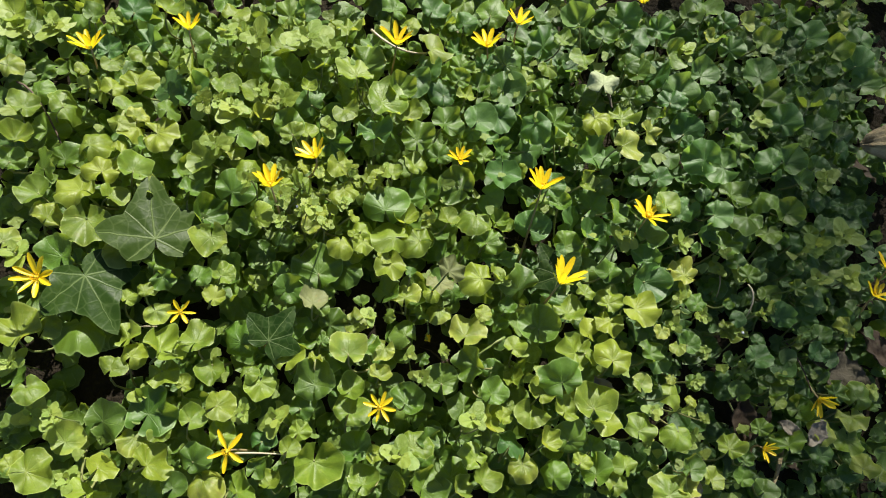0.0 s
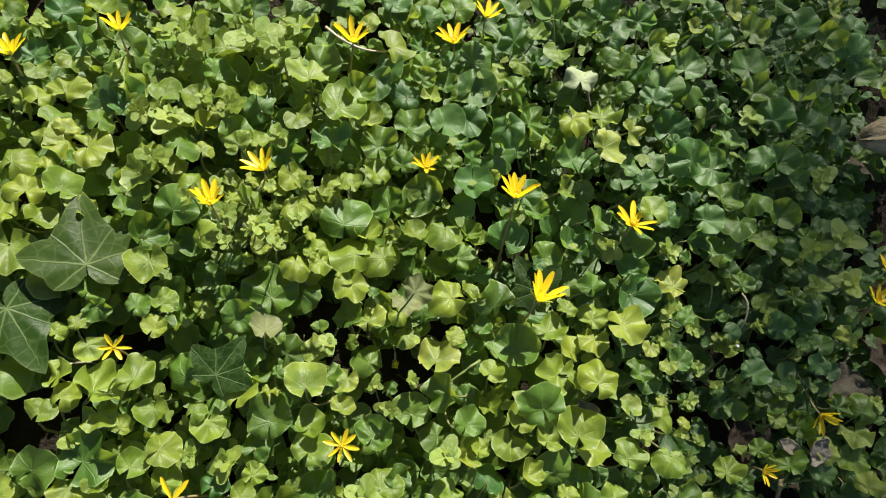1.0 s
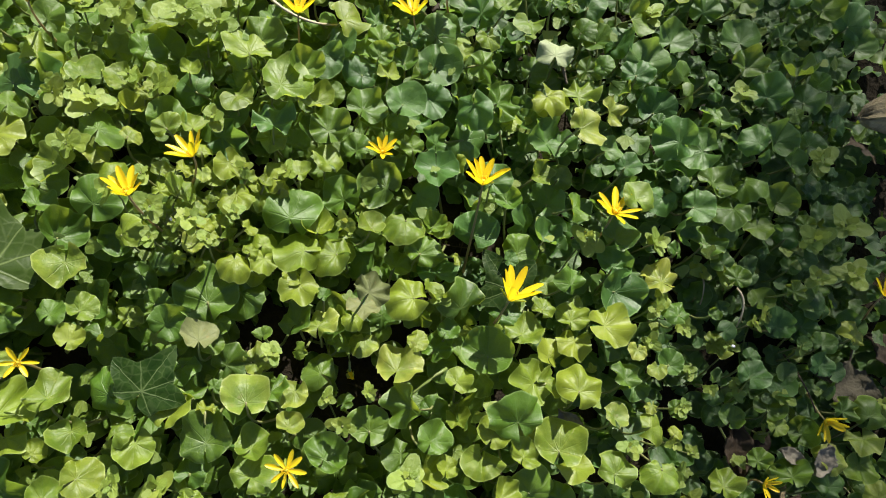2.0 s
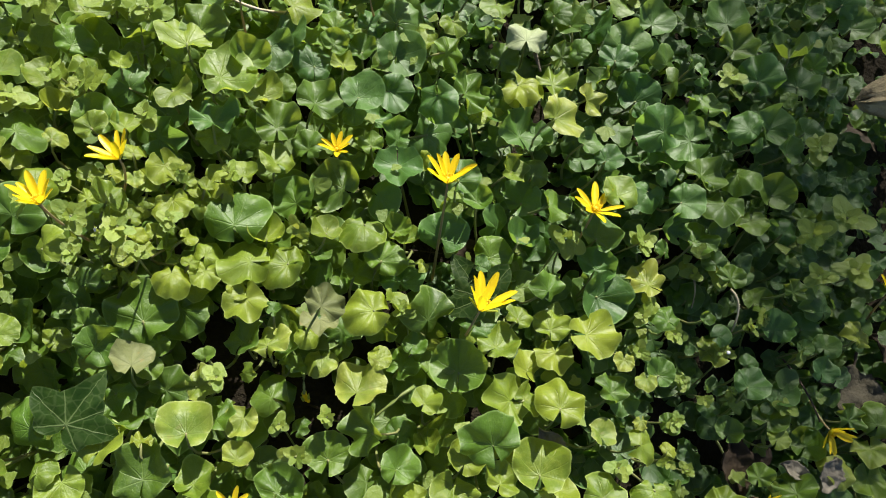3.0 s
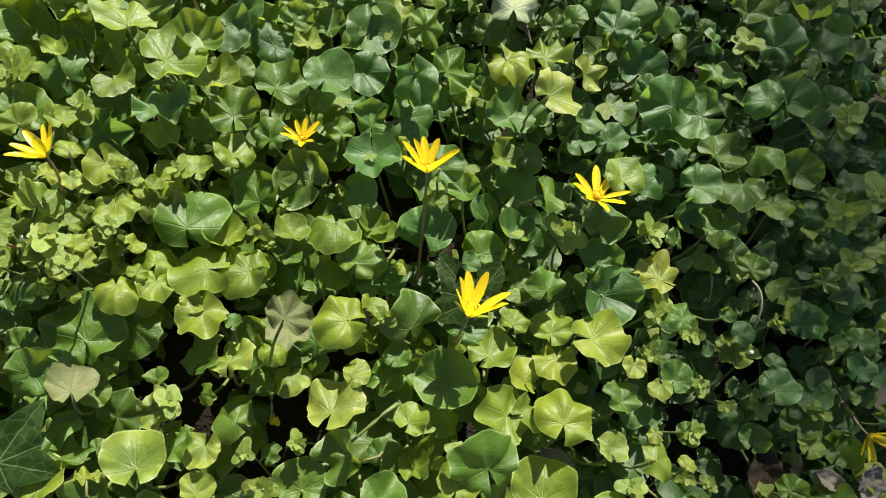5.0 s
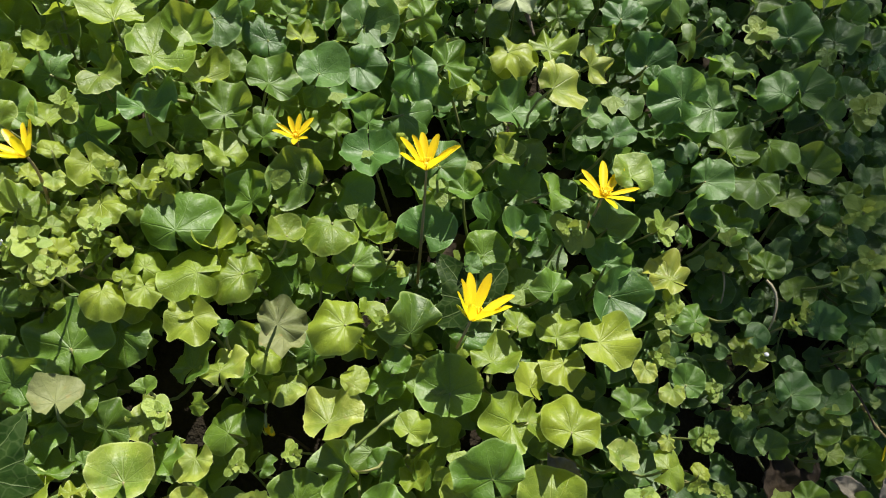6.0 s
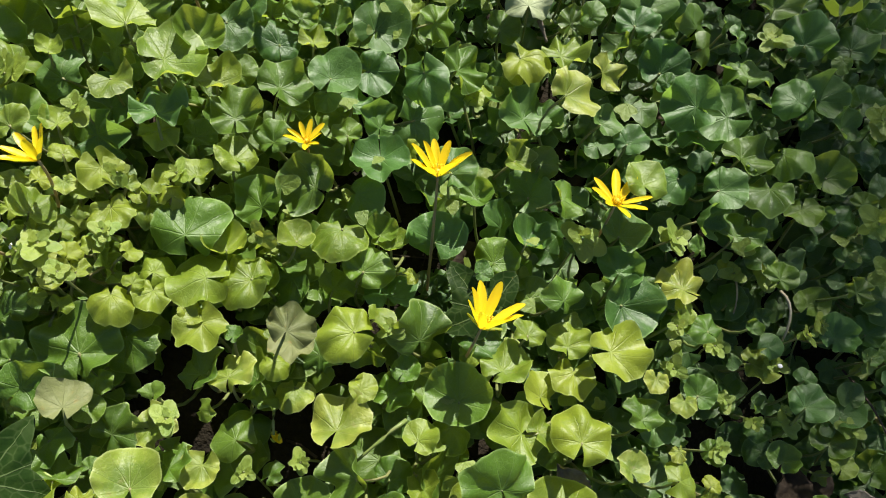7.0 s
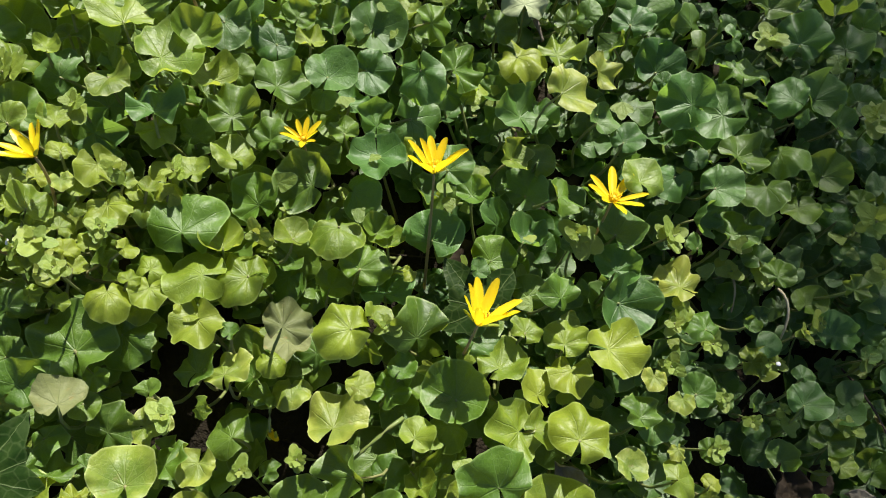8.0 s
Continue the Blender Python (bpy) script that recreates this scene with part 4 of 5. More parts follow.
# bare spots: dark gaps between the plants, and where dead leaves lie
BARE = ((-0.315, -0.171), (-0.300, -0.166), (-0.326, -0.186), (-0.023, 0.029), (-0.127, -0.096), (-0.066, -0.098), (-0.121, -0.065), (-0.039, 0.087), (-0.003, 0.072), (-0.145, 0.127),
        (0.259, -0.093), (0.323, -0.031), (0.143, 0.157), (0.162, 0.053), (0.267, -0.139), (-0.261, -0.112), (-0.120, -0.064), (-0.118, -0.084), (-0.138, -0.082), (-0.050, -0.098), (-0.109, -0.081), (-0.024, 0.033), (-0.020, 0.025), (0.166, -0.009), (0.220, -0.030), (0.176, -0.089), (0.219, -0.091), (-0.320, -0.177), (-0.310, -0.183), (-0.139, -0.098), (-0.118, -0.093), (-0.046, -0.034), (-0.074, -0.089), (0.005, 0.075), (-0.072, 0.051))


def bare(x, y):
    return any(math.hypot(x - a, y - b) < 0.018 for a, b in BARE)


def in_view(x, y):
    return -0.48 - 0.42 * y < x < 0.355 - 0.155 * y and -0.285 + 0.19 * (x + 0.35) < y < 0.12 + 0.27 * (x + 0.47)


spread_rng = random.Random(2)


def fringe(x, y):
    """Distance from the middle of the patch, with a ragged edge."""
    return math.hypot(x, y) * (1 + 0.35 * noise.noise(Vector((x * 1.4, y * 1.4, 7.7))))


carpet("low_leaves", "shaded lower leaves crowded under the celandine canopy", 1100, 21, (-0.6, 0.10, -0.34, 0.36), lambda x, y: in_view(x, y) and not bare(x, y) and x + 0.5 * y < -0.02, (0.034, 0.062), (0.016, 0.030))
# this layer's colour holds part of the shade in the gaps
carpet("shaded_leaves", "lower leaves crowded under the canopy, green darkened for shade", 1250, 27, (-0.25, 0.42, -0.34, 0.36), lambda x, y: in_view(x, y) and not bare(x, y) and x + 0.5 * y > -0.02, (0.036, 0.064), (0.014, 0.028), None, SHADE_TINTED_LEAF)
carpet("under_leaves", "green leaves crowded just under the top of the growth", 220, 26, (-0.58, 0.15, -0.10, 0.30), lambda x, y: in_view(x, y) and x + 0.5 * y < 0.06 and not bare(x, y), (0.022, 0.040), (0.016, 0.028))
carpet("small_leaves", "small rounded leaves filling gaps near the top of the growth", 620, 23, (0.10, 0.46, -0.26, 0.36), lambda x, y: x + 0.5 * y > 0.16 and not bare(x, y), (0.004, 0.034), (0.008, 0.018), None, SHADE_TINTED_LEAF)
carpet("outer_leaves", "crowded green celandine leaves carpeting the bank", 8000, 22, (-1.35, 1.25, -1.15, 1.2), lambda x, y: not in_view(x, y) and fringe(x, y) < 1.15, (0.0, 0.045), (0.017, 0.032))
carpet("far_leaves", "green leaves thinning out over the bank", 9000, 24, (-3.2, 3.2, -3.2, 3.2), lambda x, y: 1.0 < fringe(x, y) < 1.5 + 1.5 * spread_rng.random() ** 2, (0.0, 0.05), (0.025, 0.045),
       lambda rng: leaf_shape(rng, rim=9, rings=(0.6, 1.0)))


# ---- flowers ----
def petal_shape(rng, width=0.30):
    """A narrow petal one unit long from the origin along +y, a shallow trough with a blunt tip."""
    vs, fs = [], []
    rows = ((0.0, 0.28), (0.12, 0.52), (0.30, 0.82), (0.50, 1.0), (0.70, 0.96), (0.86, 0.74), (0.96, 0.44), (1.0, 0.16))
    bend, dish = rng.uniform(-0.05, 0.16), rng.uniform(0.04, 0.10)
    for y, w in rows:
        for k in (-1.0, -0.5, 0.0, 0.5, 1.0):
            vs.append((k * w * width * 0.5, y, bend * y * y + dish * k * k * w + 0.010 * rng.uniform(-1, 1)))
    for r in range(len(rows) - 1):
        for k in range(4):
            o = r * 5 + k
            fs.append((o, o + 1, o + 6, o + 5))
    return vs, fs


flower_rng = random.Random(8)
PETALS = [mesh_of("petal", *petal_shape(flower_rng, flower_rng.uniform(0.21, 0.29)), PETAL) for _ in range(10)]


def stamen_mesh(rng):
    """A tuft of short stamens round a middle, one unit the petal's length."""
    vs, fs = [], []
    for k in range(26):
        a, r = k * 2.399, 0.05 + 0.15 * math.sqrt(k / 26)
        h = rng.uniform(0.20, 0.30) * (1.15 - r)
        path = [(r * 0.5 * math.cos(a), r * 0.5 * math.sin(a), 0.02), (r * math.cos(a), r * math.sin(a), h * 0.8), (r * 1.15 * math.cos(a), r * 1.15 * math.sin(a), h)]
        v, f = tube(path, (0.008, 0.009, 0.022), 4)
        o = len(vs)
        vs += v
        fs += [tuple(o + i for i in q) for q in f]
    return mesh_of("stamen_tuft", vs, fs, STAMEN)


def dome_mesh(name, material, radius, height):
    vs, fs, m = [(0, 0, height)], [], 10
    for k, (r, z) in enumerate(((0.5, 0.86), (0.85, 0.5), (1.0, 0.0), (0.6, -0.35))):
        vs += [(radius * r * math.cos(2 * math.pi * i / m) * (1 + 0.06 * (i % 2)), radius * r * math.sin(2 * math.pi * i / m), height * z) for i in range(m)]
    fs += [(0, 1 + i, 1 + (i + 1) % m) for i in range(m)]
    for k in range(3):
        fs += [(1 + k * m + i, 1 + (k + 1) * m + i, 1 + (k + 1) * m + (i + 1) % m, 1 + k * m + (i + 1) % m) for i in range(m)]
    return mesh_of(name, vs, fs, material)


STAMENS = stamen_mesh(flower_rng)
CARPELS = dome_mesh("seed_head", CARPEL, 0.10, 0.15)
SEPALS = mesh_of("sepal", *petal_shape(flower_rng, 0.34), SEPAL)


def celandine_flower(at, axis, length, opening, petals, spin, foot):
    """A flower at the head of its own stalk. opening: degrees between a petal and the axis."""
    at, axis = Vector(at), Vector(axis).normalized()
    flower = new("celandine_flower")
    flower.location = at
    wide = "wide open" if opening > 70 else "half open" if opening > 45 else "cup-shaped"
    tagged(flower, wide + " yellow celandine flower with narrow glossy petals, above green leaves", "flower", "celandine flowers")
    head = axis.to_track_quat("Z", "Y").to_matrix().to_4x4() @ pose(0, 0, 0, 0, 0, spin)
    for k in range(petals):
        long = length * flower_rng.uniform(0.88, 1.10)
        tilt = 90 - opening + flower_rng.uniform(-9, 9)
        m = head @ pose(0, 0, 0, 0, 0, 360 * k / petals + flower_rng.uniform(-8, 8)) @ pose(0, 0.08 * length, 0, tilt, flower_rng.uniform(-12, 12), 0)
        part("petal", flower_rng.choice(PETALS), flower, m=m @ Matrix.Diagonal((long * flower_rng.uniform(0.85, 1.15), long, long, 1)))
    size = Matrix.Diagonal((length, length, length, 1))
    part("stamen_tuft", STAMENS, flower, "tuft of deep yellow stamens", head @ size)
    part("seed_head", CARPELS, flower, "small green dome in the middle", head @ pose(0, 0, 0.06 * length) @ size)
    for k in range(3):
        m = head @ pose(0, 0, -0.02 * length, 0, 0, 120 * k + 20) @ pose(0, 0.05 * length, 0, 90 - min(opening + 14, 100), 0, 0)
        part("sepal", SEPALS, flower, "pale green sepal", m @ Matrix.Diagonal((length * 0.5, length * 0.55, length * 0.5, 1)))
    ground = Vector((foot[0], foot[1], ground_height(*foot))) - at
    path = bent(-axis * 0.03 * length, -axis * min(0.014, ground.length * 0.5), ground, 9)
    part("stalk", mesh_of("stalk", *tube(path, [0.0006 + 0.00005 * k for k in range(9)], 6), RED_STALK), flower, "slender brownish green stalk")
    return flower


celandine_flower((-0.302, 0.090, 0.122), (-0.06, 0.56, 0.83), 0.0138, 48, 8, 10, (-0.326, 0.108))
celandine_flower((-0.380, 0.065, 0.104), (-0.21, 0.55, 0.80), 0.0166, 46, 8, 0, (-0.411, 0.078))
celandine_flower((-0.144, 0.128, 0.104), (-0.00, 0.51, 0.86), 0.0170, 52, 8, 20, (-0.154, 0.136))
celandine_flower((-0.070, 0.159, 0.081), (-0.16, 0.51, 0.84), 0.0180, 54, 8, 5, (-0.062, 0.172))
celandine_flower((-0.048, 0.181, 0.091), (0.15, 0.55, 0.82), 0.0158, 50, 7, 0, (-0.043, 0.200))
celandine_flower((-0.180, 0.009, 0.116), (-0.39, 0.48, 0.79), 0.0159, 50, 8, 12, (-0.215, 0.008))
celandine_flower((-0.200, -0.028, 0.137), (-0.20, 0.45, 0.87), 0.0153, 44, 9, 30, (-0.214, -0.020))
celandine_flower((-0.073, 0.049, 0.079), (-0.08, 0.35, 0.94), 0.0118, 54, 9, 0, (-0.082, 0.057))
celandine_flower((-0.004, 0.033, 0.093), (-0.06, 0.52, 0.85), 0.0186, 40, 9, 22, (-0.003, -0.020))
celandine_flower((0.090, 0.037, 0.073), (0.05, 0.44, 0.90), 0.0178, 60, 8, 10, (0.098, 0.038))
celandine_flower((0.025, -0.037, 0.080), (0.22, 0.66, 0.72), 0.0220, 42, 8, 40, (0.019, -0.052))
celandine_flower((0.281, -0.070, 0.007), (0.32, -0.67, 0.67), 0.0152, 54, 8, 0, (0.290, -0.020))
celandine_flower((-0.349, -0.122, 0.109), (-0.09, -0.14, 0.99), 0.0167, 64, 8, 15, (-0.368, -0.132))
celandine_flower((-0.247, -0.124, 0.101), (0.38, -0.13, 0.92), 0.0098, 74, 6, 25, (-0.259, -0.128))
celandine_flower((-0.092, -0.159, 0.078), (-0.03, -0.17, 0.98), 0.0112, 84, 8, 8, (-0.092, -0.166))
celandine_flower((-0.195, -0.212, 0.065), (-0.02, -0.19, 0.98), 0.0152, 82, 5, -25, (-0.176, -0.211))
celandine_flower((0.237, -0.122, 0.002), (0.43, -0.39, 0.82), 0.0115, 54, 7, 0, (0.259, -0.126))
celandine_flower((0.310, 0.025, 0.035), (0.13, 0.48, 0.87), 0.0147, 52, 7, 0, (0.353, 0.027))
celandine_flower((0.316, 0.049, 0.043), (-0.05, 0.54, 0.84), 0.0147, 55, 7, 0, (0.369, 0.063))
celandine_flower((0.058, 0.230, 0.090), (-0.18, 0.64, 0.75), 0.0129, 45, 6, 0, (0.072, 0.258))

def celandine_bud(at, stalk_by, foot):
    """A closed, nodding bud on its stalk."""
    at = Vector(at)
    bud = new("celandine_bud")
    bud.location = at
    tagged(bud, "small closed yellow celandine bud nodding on its stalk", "flower bud", "celandine buds")
    for k in range(5):
        m = pose(0, 0, 0, 168, 0, 0) @ pose(0, 0, 0, 0, 0, 72 * k) @ pose(0, 0.0012, 0, 84, 0, 0)
        part("petal", PETALS[k], bud, m=m @ Matrix.Diagonal((0.012, 0.012, 0.010, 1)))
    for k in range(3):
        m = pose(0, 0, 0, 168, 0, 0) @ pose(0, 0, 0, 0, 0, 120 * k + 30) @ pose(0, 0.0022, -0.0004, 82, 0, 0)
        part("sepal", SEPALS, bud, "pale green sepal", m @ Matrix.Diagonal((0.010, 0.007, 0.007, 1)))
    ground = Vector((*foot, ground_height(*foot))) - at
    path = bent((0, 0, 0.0004), Vector(stalk_by) - at + Vector((0, 0, 0.005)), ground, 10)
    part("stalk", mesh_of("stalk", *tube(path, [0.0007] * 10, 6), STALK), bud)
    return bud


celandine_bud((-0.068, -0.096, 0.060), (-0.071, -0.082, 0.062), (-0.078, -0.070))

# ---- ivy ----
def ivy_shape(rng):
    """A five-lobed blade one unit in scale: points, faces, leaf coordinates, nearness to the rim."""
    foot = (0.0, -0.16)
    marks = ((-172, 0.10), (-150, 0.22), (-126, 0.33), (-104, 0.33), (-72, 0.56), (-44, 0.38), (-22, 0.44), (0, 0.70), (22, 0.44), (44, 0.38), (72, 0.56), (104, 0.33), (126, 0.33), (150, 0.22), (172, 0.10))
    vs, uv, edge = [(*foot, 0.0)], [(0.5 + foot[0], 0.5 + foot[1])], [0.0]
    angles = [a for a in range(-172, 173, 4)]
    if angles[-1] != 172:
        angles.append(172)
    seed = rng.uniform(0, 50)

    def reach(a):
        for (a0, r0), (a1, r1) in zip(marks, marks[1:]):
            if a0 <= a <= a1:
                t = (a - a0) / (a1 - a0)
                t = t * t * (3 - 2 * t) * 0.25 + t * 0.75
                return r0 + (r1 - r0) * t
        return marks[0][1]

    for s in (0.3, 0.6, 0.85, 0.95, 1.0):
        for a in angles:
            r = reach(a) * (1 + 0.05 * noise.noise(Vector((a * 0.05, seed, 0)))) * s
            x, y = foot[0] + r * math.sin(radians(a)), foot[1] + r * math.cos(radians(a))
            ridge = min(abs(a - q) for q in (0, 38, -38, 76, -76, 125, -125)) / 19.0
            z = 0.035 * min(ridge, 1.0) * s * r / 0.4 - 0.16 * r * r + 0.03 * noise.noise(Vector((x * 5, y * 5, seed)))
            vs.append((x, y, z))
            uv.append((0.5 + x, 0.5 + y))
            edge.append(max(0.0, (s - 0.86) / 0.14))
    m = len(angles)
    fs = [(0, 1 + i + 1, 1 + i) for i in range(m - 1)]
    for k in range(4):
        o, q = 1 + k * m, 1 + (k + 1) * m
        fs += [(o + i, o + i + 1, q + i + 1, q + i) for i in range(m - 1)]
    return vs, [f[::-1] for f in fs], uv, edge


ivy_rng = random.Random(4)


def ivy_leaf(x, y, z, unit, rx, ry, rz):
    """An ivy leaf on its stalk, which rises from the ground."""
    ivy = new("ivy_leaf")
    ivy.location = (x, y, z)
    tagged(ivy, "large dull dark green ivy leaf with pale veins among celandine", "leaf", "ivy leaves")
    shape = ivy_shape(ivy_rng)
    m = pose(0, 0, 0, rx, ry, rz)
    part("blade", mesh_of("blade", shape[0], shape[1], IVY, shape[2], shape[3]), ivy, m=m @ Matrix.Diagonal((unit, unit, unit, 1)))
    top = m @ Vector((0, -0.16 * unit, -0.001))
    ground = Vector((top.x * 1.6, top.y * 1.6, 0))
    ground.z = ground_height(x + ground.x, y + ground.y) - z
    path = bent(top, top + m.to_3x3() @ Vector((0, -0.2 * unit, -0.03)), ground, 8)
    part("stalk", mesh_of("stalk", *tube(path, [0.0011] * 8, 6), RED_STALK), ivy, "brownish leaf stalk")
    return ivy


ivy_leaf(-0.292, -0.061, 0.090, 0.0783, 5, 17, 24)
ivy_leaf(-0.321, -0.119, 0.086, 0.0713, -7, -15, -134)
ivy_leaf(-0.182, -0.122, 0.079, 0.0464, 3, 22, -23)
ivy_leaf(0.024, -0.018, 0.054, 0.0480, 10, -12, 42)

# ---- speedwell ----
def leaflet_shape(rng):
    """A small rounded leaf with a few broad lobes, one unit long from its foot along +y."""
    vs, uv, edge = [(0, 0, 0)], [(0.5, 0.12)], [0.0]
    lobes = rng.choice((3, 3, 5))
    cup = rng.uniform(-0.2, 0.35)
    m = 17
    for s in (0.55, 0.9, 1.0):
        for i in range(m):
            a = radians(-115 + 230 * i / (m - 1))
            r = (0.30 + 0.24 * math.cos(a * 0.75)) * (1 + 0.20 * math.cos(a * lobes)) * 1.25
            x, y = s * r * math.sin(a) * 0.95, s * (r * math.cos(a) + 0.20)
            vs.append((x, y, cup * (x * x + 0.3 * y * y) + 0.03 * math.sin(7 * a) * s))
            uv.append((0.5 + x, 0.12 + y))
            edge.append(max(0.0, (s - 0.86) / 0.14))
    fs = [(0, 2 + i, 1 + i) for i in range(m - 1)]
    for k in range(2):
        o, q = 1 + k * m, 1 + (k + 1) * m
        fs += [(o + i, o + i + 1, q + i + 1, q + i) for i in range(m - 1)]
    return vs, [f[::-1] for f in fs], uv, edge


shoot_rng = random.Random(31)
LEAFLETS = []
for _ in range(8):
    shape = leaflet_shape(shoot_rng)
    LEAFLETS.append(mesh_of("leaf", shape[0], shape[1], SPEEDWELL, shape[2], shape[3]))
BLOOM = plain_material("pale_petal", (0.55, 0.53, 0.62), (0.75, 0.74, 0.80), 0.5, scale=200, bump=0.1)
BLOOMS = dome_mesh("bloom", BLOOM, 1.0, 0.5)


def speedwell_shoot(x, y, z, across, bloom=False):
    """A shoot tip: whorled pairs of small lobed leaves, smaller towards the middle, on a thin stem."""
    shoot = new("speedwell_shoot")
    shoot.location = (x, y, z)
    tagged(shoot, "small yellowish green speedwell shoot with " + ("one tiny pale flower" if bloom else "lobed leaves"), "plant", "speedwell shoots")
    lean = pose(0, 0, 0, shoot_rng.gauss(-14, 14), shoot_rng.gauss(0, 14), shoot_rng.uniform(0, 360))
    for tier, (size, tilt, count, up) in enumerate(((0.58, -6, 2, -0.16), (0.46, 8, 3, -0.04), (0.26, 34, 3, 0.03))):
        for k in range(count):
            turn = 360 * k / count + 57 * tier + shoot_rng.uniform(-22, 22)
            s = across * size * shoot_rng.uniform(0.65, 1.25)
            m = lean @ pose(0, 0, across * up, 0, 0, turn) @ pose(0, across * 0.04, 0, tilt + shoot_rng.uniform(-14, 14), shoot_rng.uniform(-15, 15), 0)
            part("leaf", shoot_rng.choice(LEAFLETS), shoot, m=m @ Matrix.Diagonal((s, s, s, 1)))
    if bloom:
        s = 0.0014
        part("bloom", BLOOMS, shoot, "tiny pale lilac flower", lean @ pose(across * 0.15, 0, across * 0.12) @ Matrix.Diagonal((s, s, s, 1)))
    end = Vector((shoot_rng.uniform(-0.02, 0.02), shoot_rng.uniform(-0.03, 0.01), 0))
    end.z = ground_height(x + end.x, y + end.y) - z
    path = bent((0, 0, 0), lean @ Vector((0, 0, -0.02)), end, 7)
    part("stem", mesh_of("stem", *tube(path, [0.0006] * 7), STALK), shoot)
    return shoot


speedwell_shoot(0.137, -0.039, 0.031, 0.017)
speedwell_shoot(0.199, -0.027, 0.017, 0.017)
speedwell_shoot(0.174, -0.051, 0.014, 0.013)
speedwell_shoot(0.170, -0.079, 0.016, 0.014)
speedwell_shoot(0.209, -0.054, 0.013, 0.012)
speedwell_shoot(0.174, 0.021, 0.027, 0.017)
speedwell_shoot(0.130, 0.029, 0.053, 0.023)
speedwell_shoot(0.078, 0.022, 0.055, 0.023)
speedwell_shoot(0.192, 0.028, 0.031, 0.022)
speedwell_shoot(0.223, -0.005, 0.031, 0.014)
speedwell_shoot(-0.090, -0.002, 0.073, 0.016)
speedwell_shoot(-0.175, -0.026, 0.107, 0.020)
speedwell_shoot(-0.199, -0.024, 0.109, 0.019)
speedwell_shoot(-0.066, -0.130, 0.065, 0.020)
speedwell_shoot(-0.053, -0.107, 0.063, 0.014)
speedwell_shoot(0.256, 0.028, 0.040, 0.020)
speedwell_shoot(0.256, -0.021, 0.022, 0.014)
speedwell_shoot(0.248, -0.060, 0.012, 0.014)
speedwell_shoot(0.165, -0.105, 0.015, 0.014)
speedwell_shoot(0.182, -0.108, 0.006, 0.012)
speedwell_shoot(-0.115, -0.094, 0.075, 0.017)
speedwell_shoot(-0.131, 0.021, 0.089, 0.016)
speedwell_shoot(-0.155, 0.015, 0.096, 0.014)
speedwell_shoot(-0.182, 0.046, 0.099, 0.018)
speedwell_shoot(-0.243, 0.066, 0.096, 0.019)
speedwell_shoot(0.179, 0.149, 0.075, 0.021)
speedwell_shoot(-0.160, -0.039, 0.113, 0.014)
speedwell_shoot(-0.196, -0.042, 0.105, 0.013)
speedwell_shoot(-0.154, -0.014, 0.097, 0.014)
speedwell_shoot(0.192, -0.062, 0.010, 0.012)
speedwell_shoot(-0.019, -0.040, 0.067, 0.014)
speedwell_shoot(0.128, -0.113, 0.028, 0.018)
speedwell_shoot(-0.212, -0.003, 0.105, 0.015)
speedwell_shoot(-0.347, -0.217, 0.055, 0.029)
speedwell_shoot(-0.324, -0.227, 0.047, 0.029)
speedwell_shoot(-0.170, -0.183, 0.057, 0.026)
speedwell_shoot(-0.071, -0.189, 0.057, 0.026)
speedwell_shoot(-0.021, -0.153, 0.077, 0.025)
speedwell_shoot(-0.217, 0.117, 0.104, 0.032)
speedwell_shoot(-0.261, 0.007, 0.106, 0.028)
speedwell_shoot(-0.257, 0.107, 0.105, 0.032)
speedwell_shoot(-0.429, 0.090, 0.087, 0.027)
speedwell_shoot(-0.454, 0.079, 0.090, 0.028)
speedwell_shoot(-0.257, 0.043, 0.104, 0.027)
speedwell_shoot(-0.197, 0.114, 0.101, 0.026)
speedwell_shoot(-0.310, -0.256, 0.045, 0.025)
speedwell_shoot(0.107, 0.207, 0.070, 0.027)
speedwell_shoot(-0.395, 0.113, 0.072, 0.022)
speedwell_shoot(-0.380, -0.106, 0.095, 0.029)
speedwell_shoot(-0.365, -0.182, 0.076, 0.023)
speedwell_shoot(0.272, 0.069, 0.050, 0.030)
speedwell_shoot(0.289, 0.039, 0.033, 0.028)
speedwell_shoot(0.247, 0.052, 0.051, 0.024)
speedwell_shoot(0.248, 0.113, 0.062, 0.026)
speedwell_shoot(0.167, -0.021, 0.017, 0.017)
speedwell_shoot(-0.284, 0.043, 0.097, 0.024)
speedwell_shoot(-0.227, -0.017, 0.110, 0.021)
speedwell_shoot(-0.225, 0.062, 0.093, 0.026)
speedwell_shoot(0.341, -0.048, -0.010, 0.017)
speedwell_shoot(-0.283, 0.107, 0.103, 0.024)
speedwell_shoot(-0.376, 0.042, 0.080, 0.024)
speedwell_shoot(-0.265, -0.185, 0.068, 0.017)
speedwell_shoot(0.202, -0.028, 0.018, 0.014, True)
speedwell_shoot(-0.183, -0.031, 0.108, 0.013, True)
speedwell_shoot(-0.079, -0.114, 0.061, 0.013)
speedwell_shoot(0.133, -0.018, 0.046, 0.015)
speedwell_shoot(0.212, -0.012, 0.034, 0.014)
speedwell_shoot(-0.325, -0.212, 0.072, 0.017)
speedwell_shoot(-0.192, -0.183, 0.067, 0.017)
speedwell_shoot(-0.276, 0.118, 0.089, 0.022)
speedwell_shoot(-0.383, 0.105, 0.086, 0.014)
speedwell_shoot(-0.273, 0.049, 0.095, 0.018)
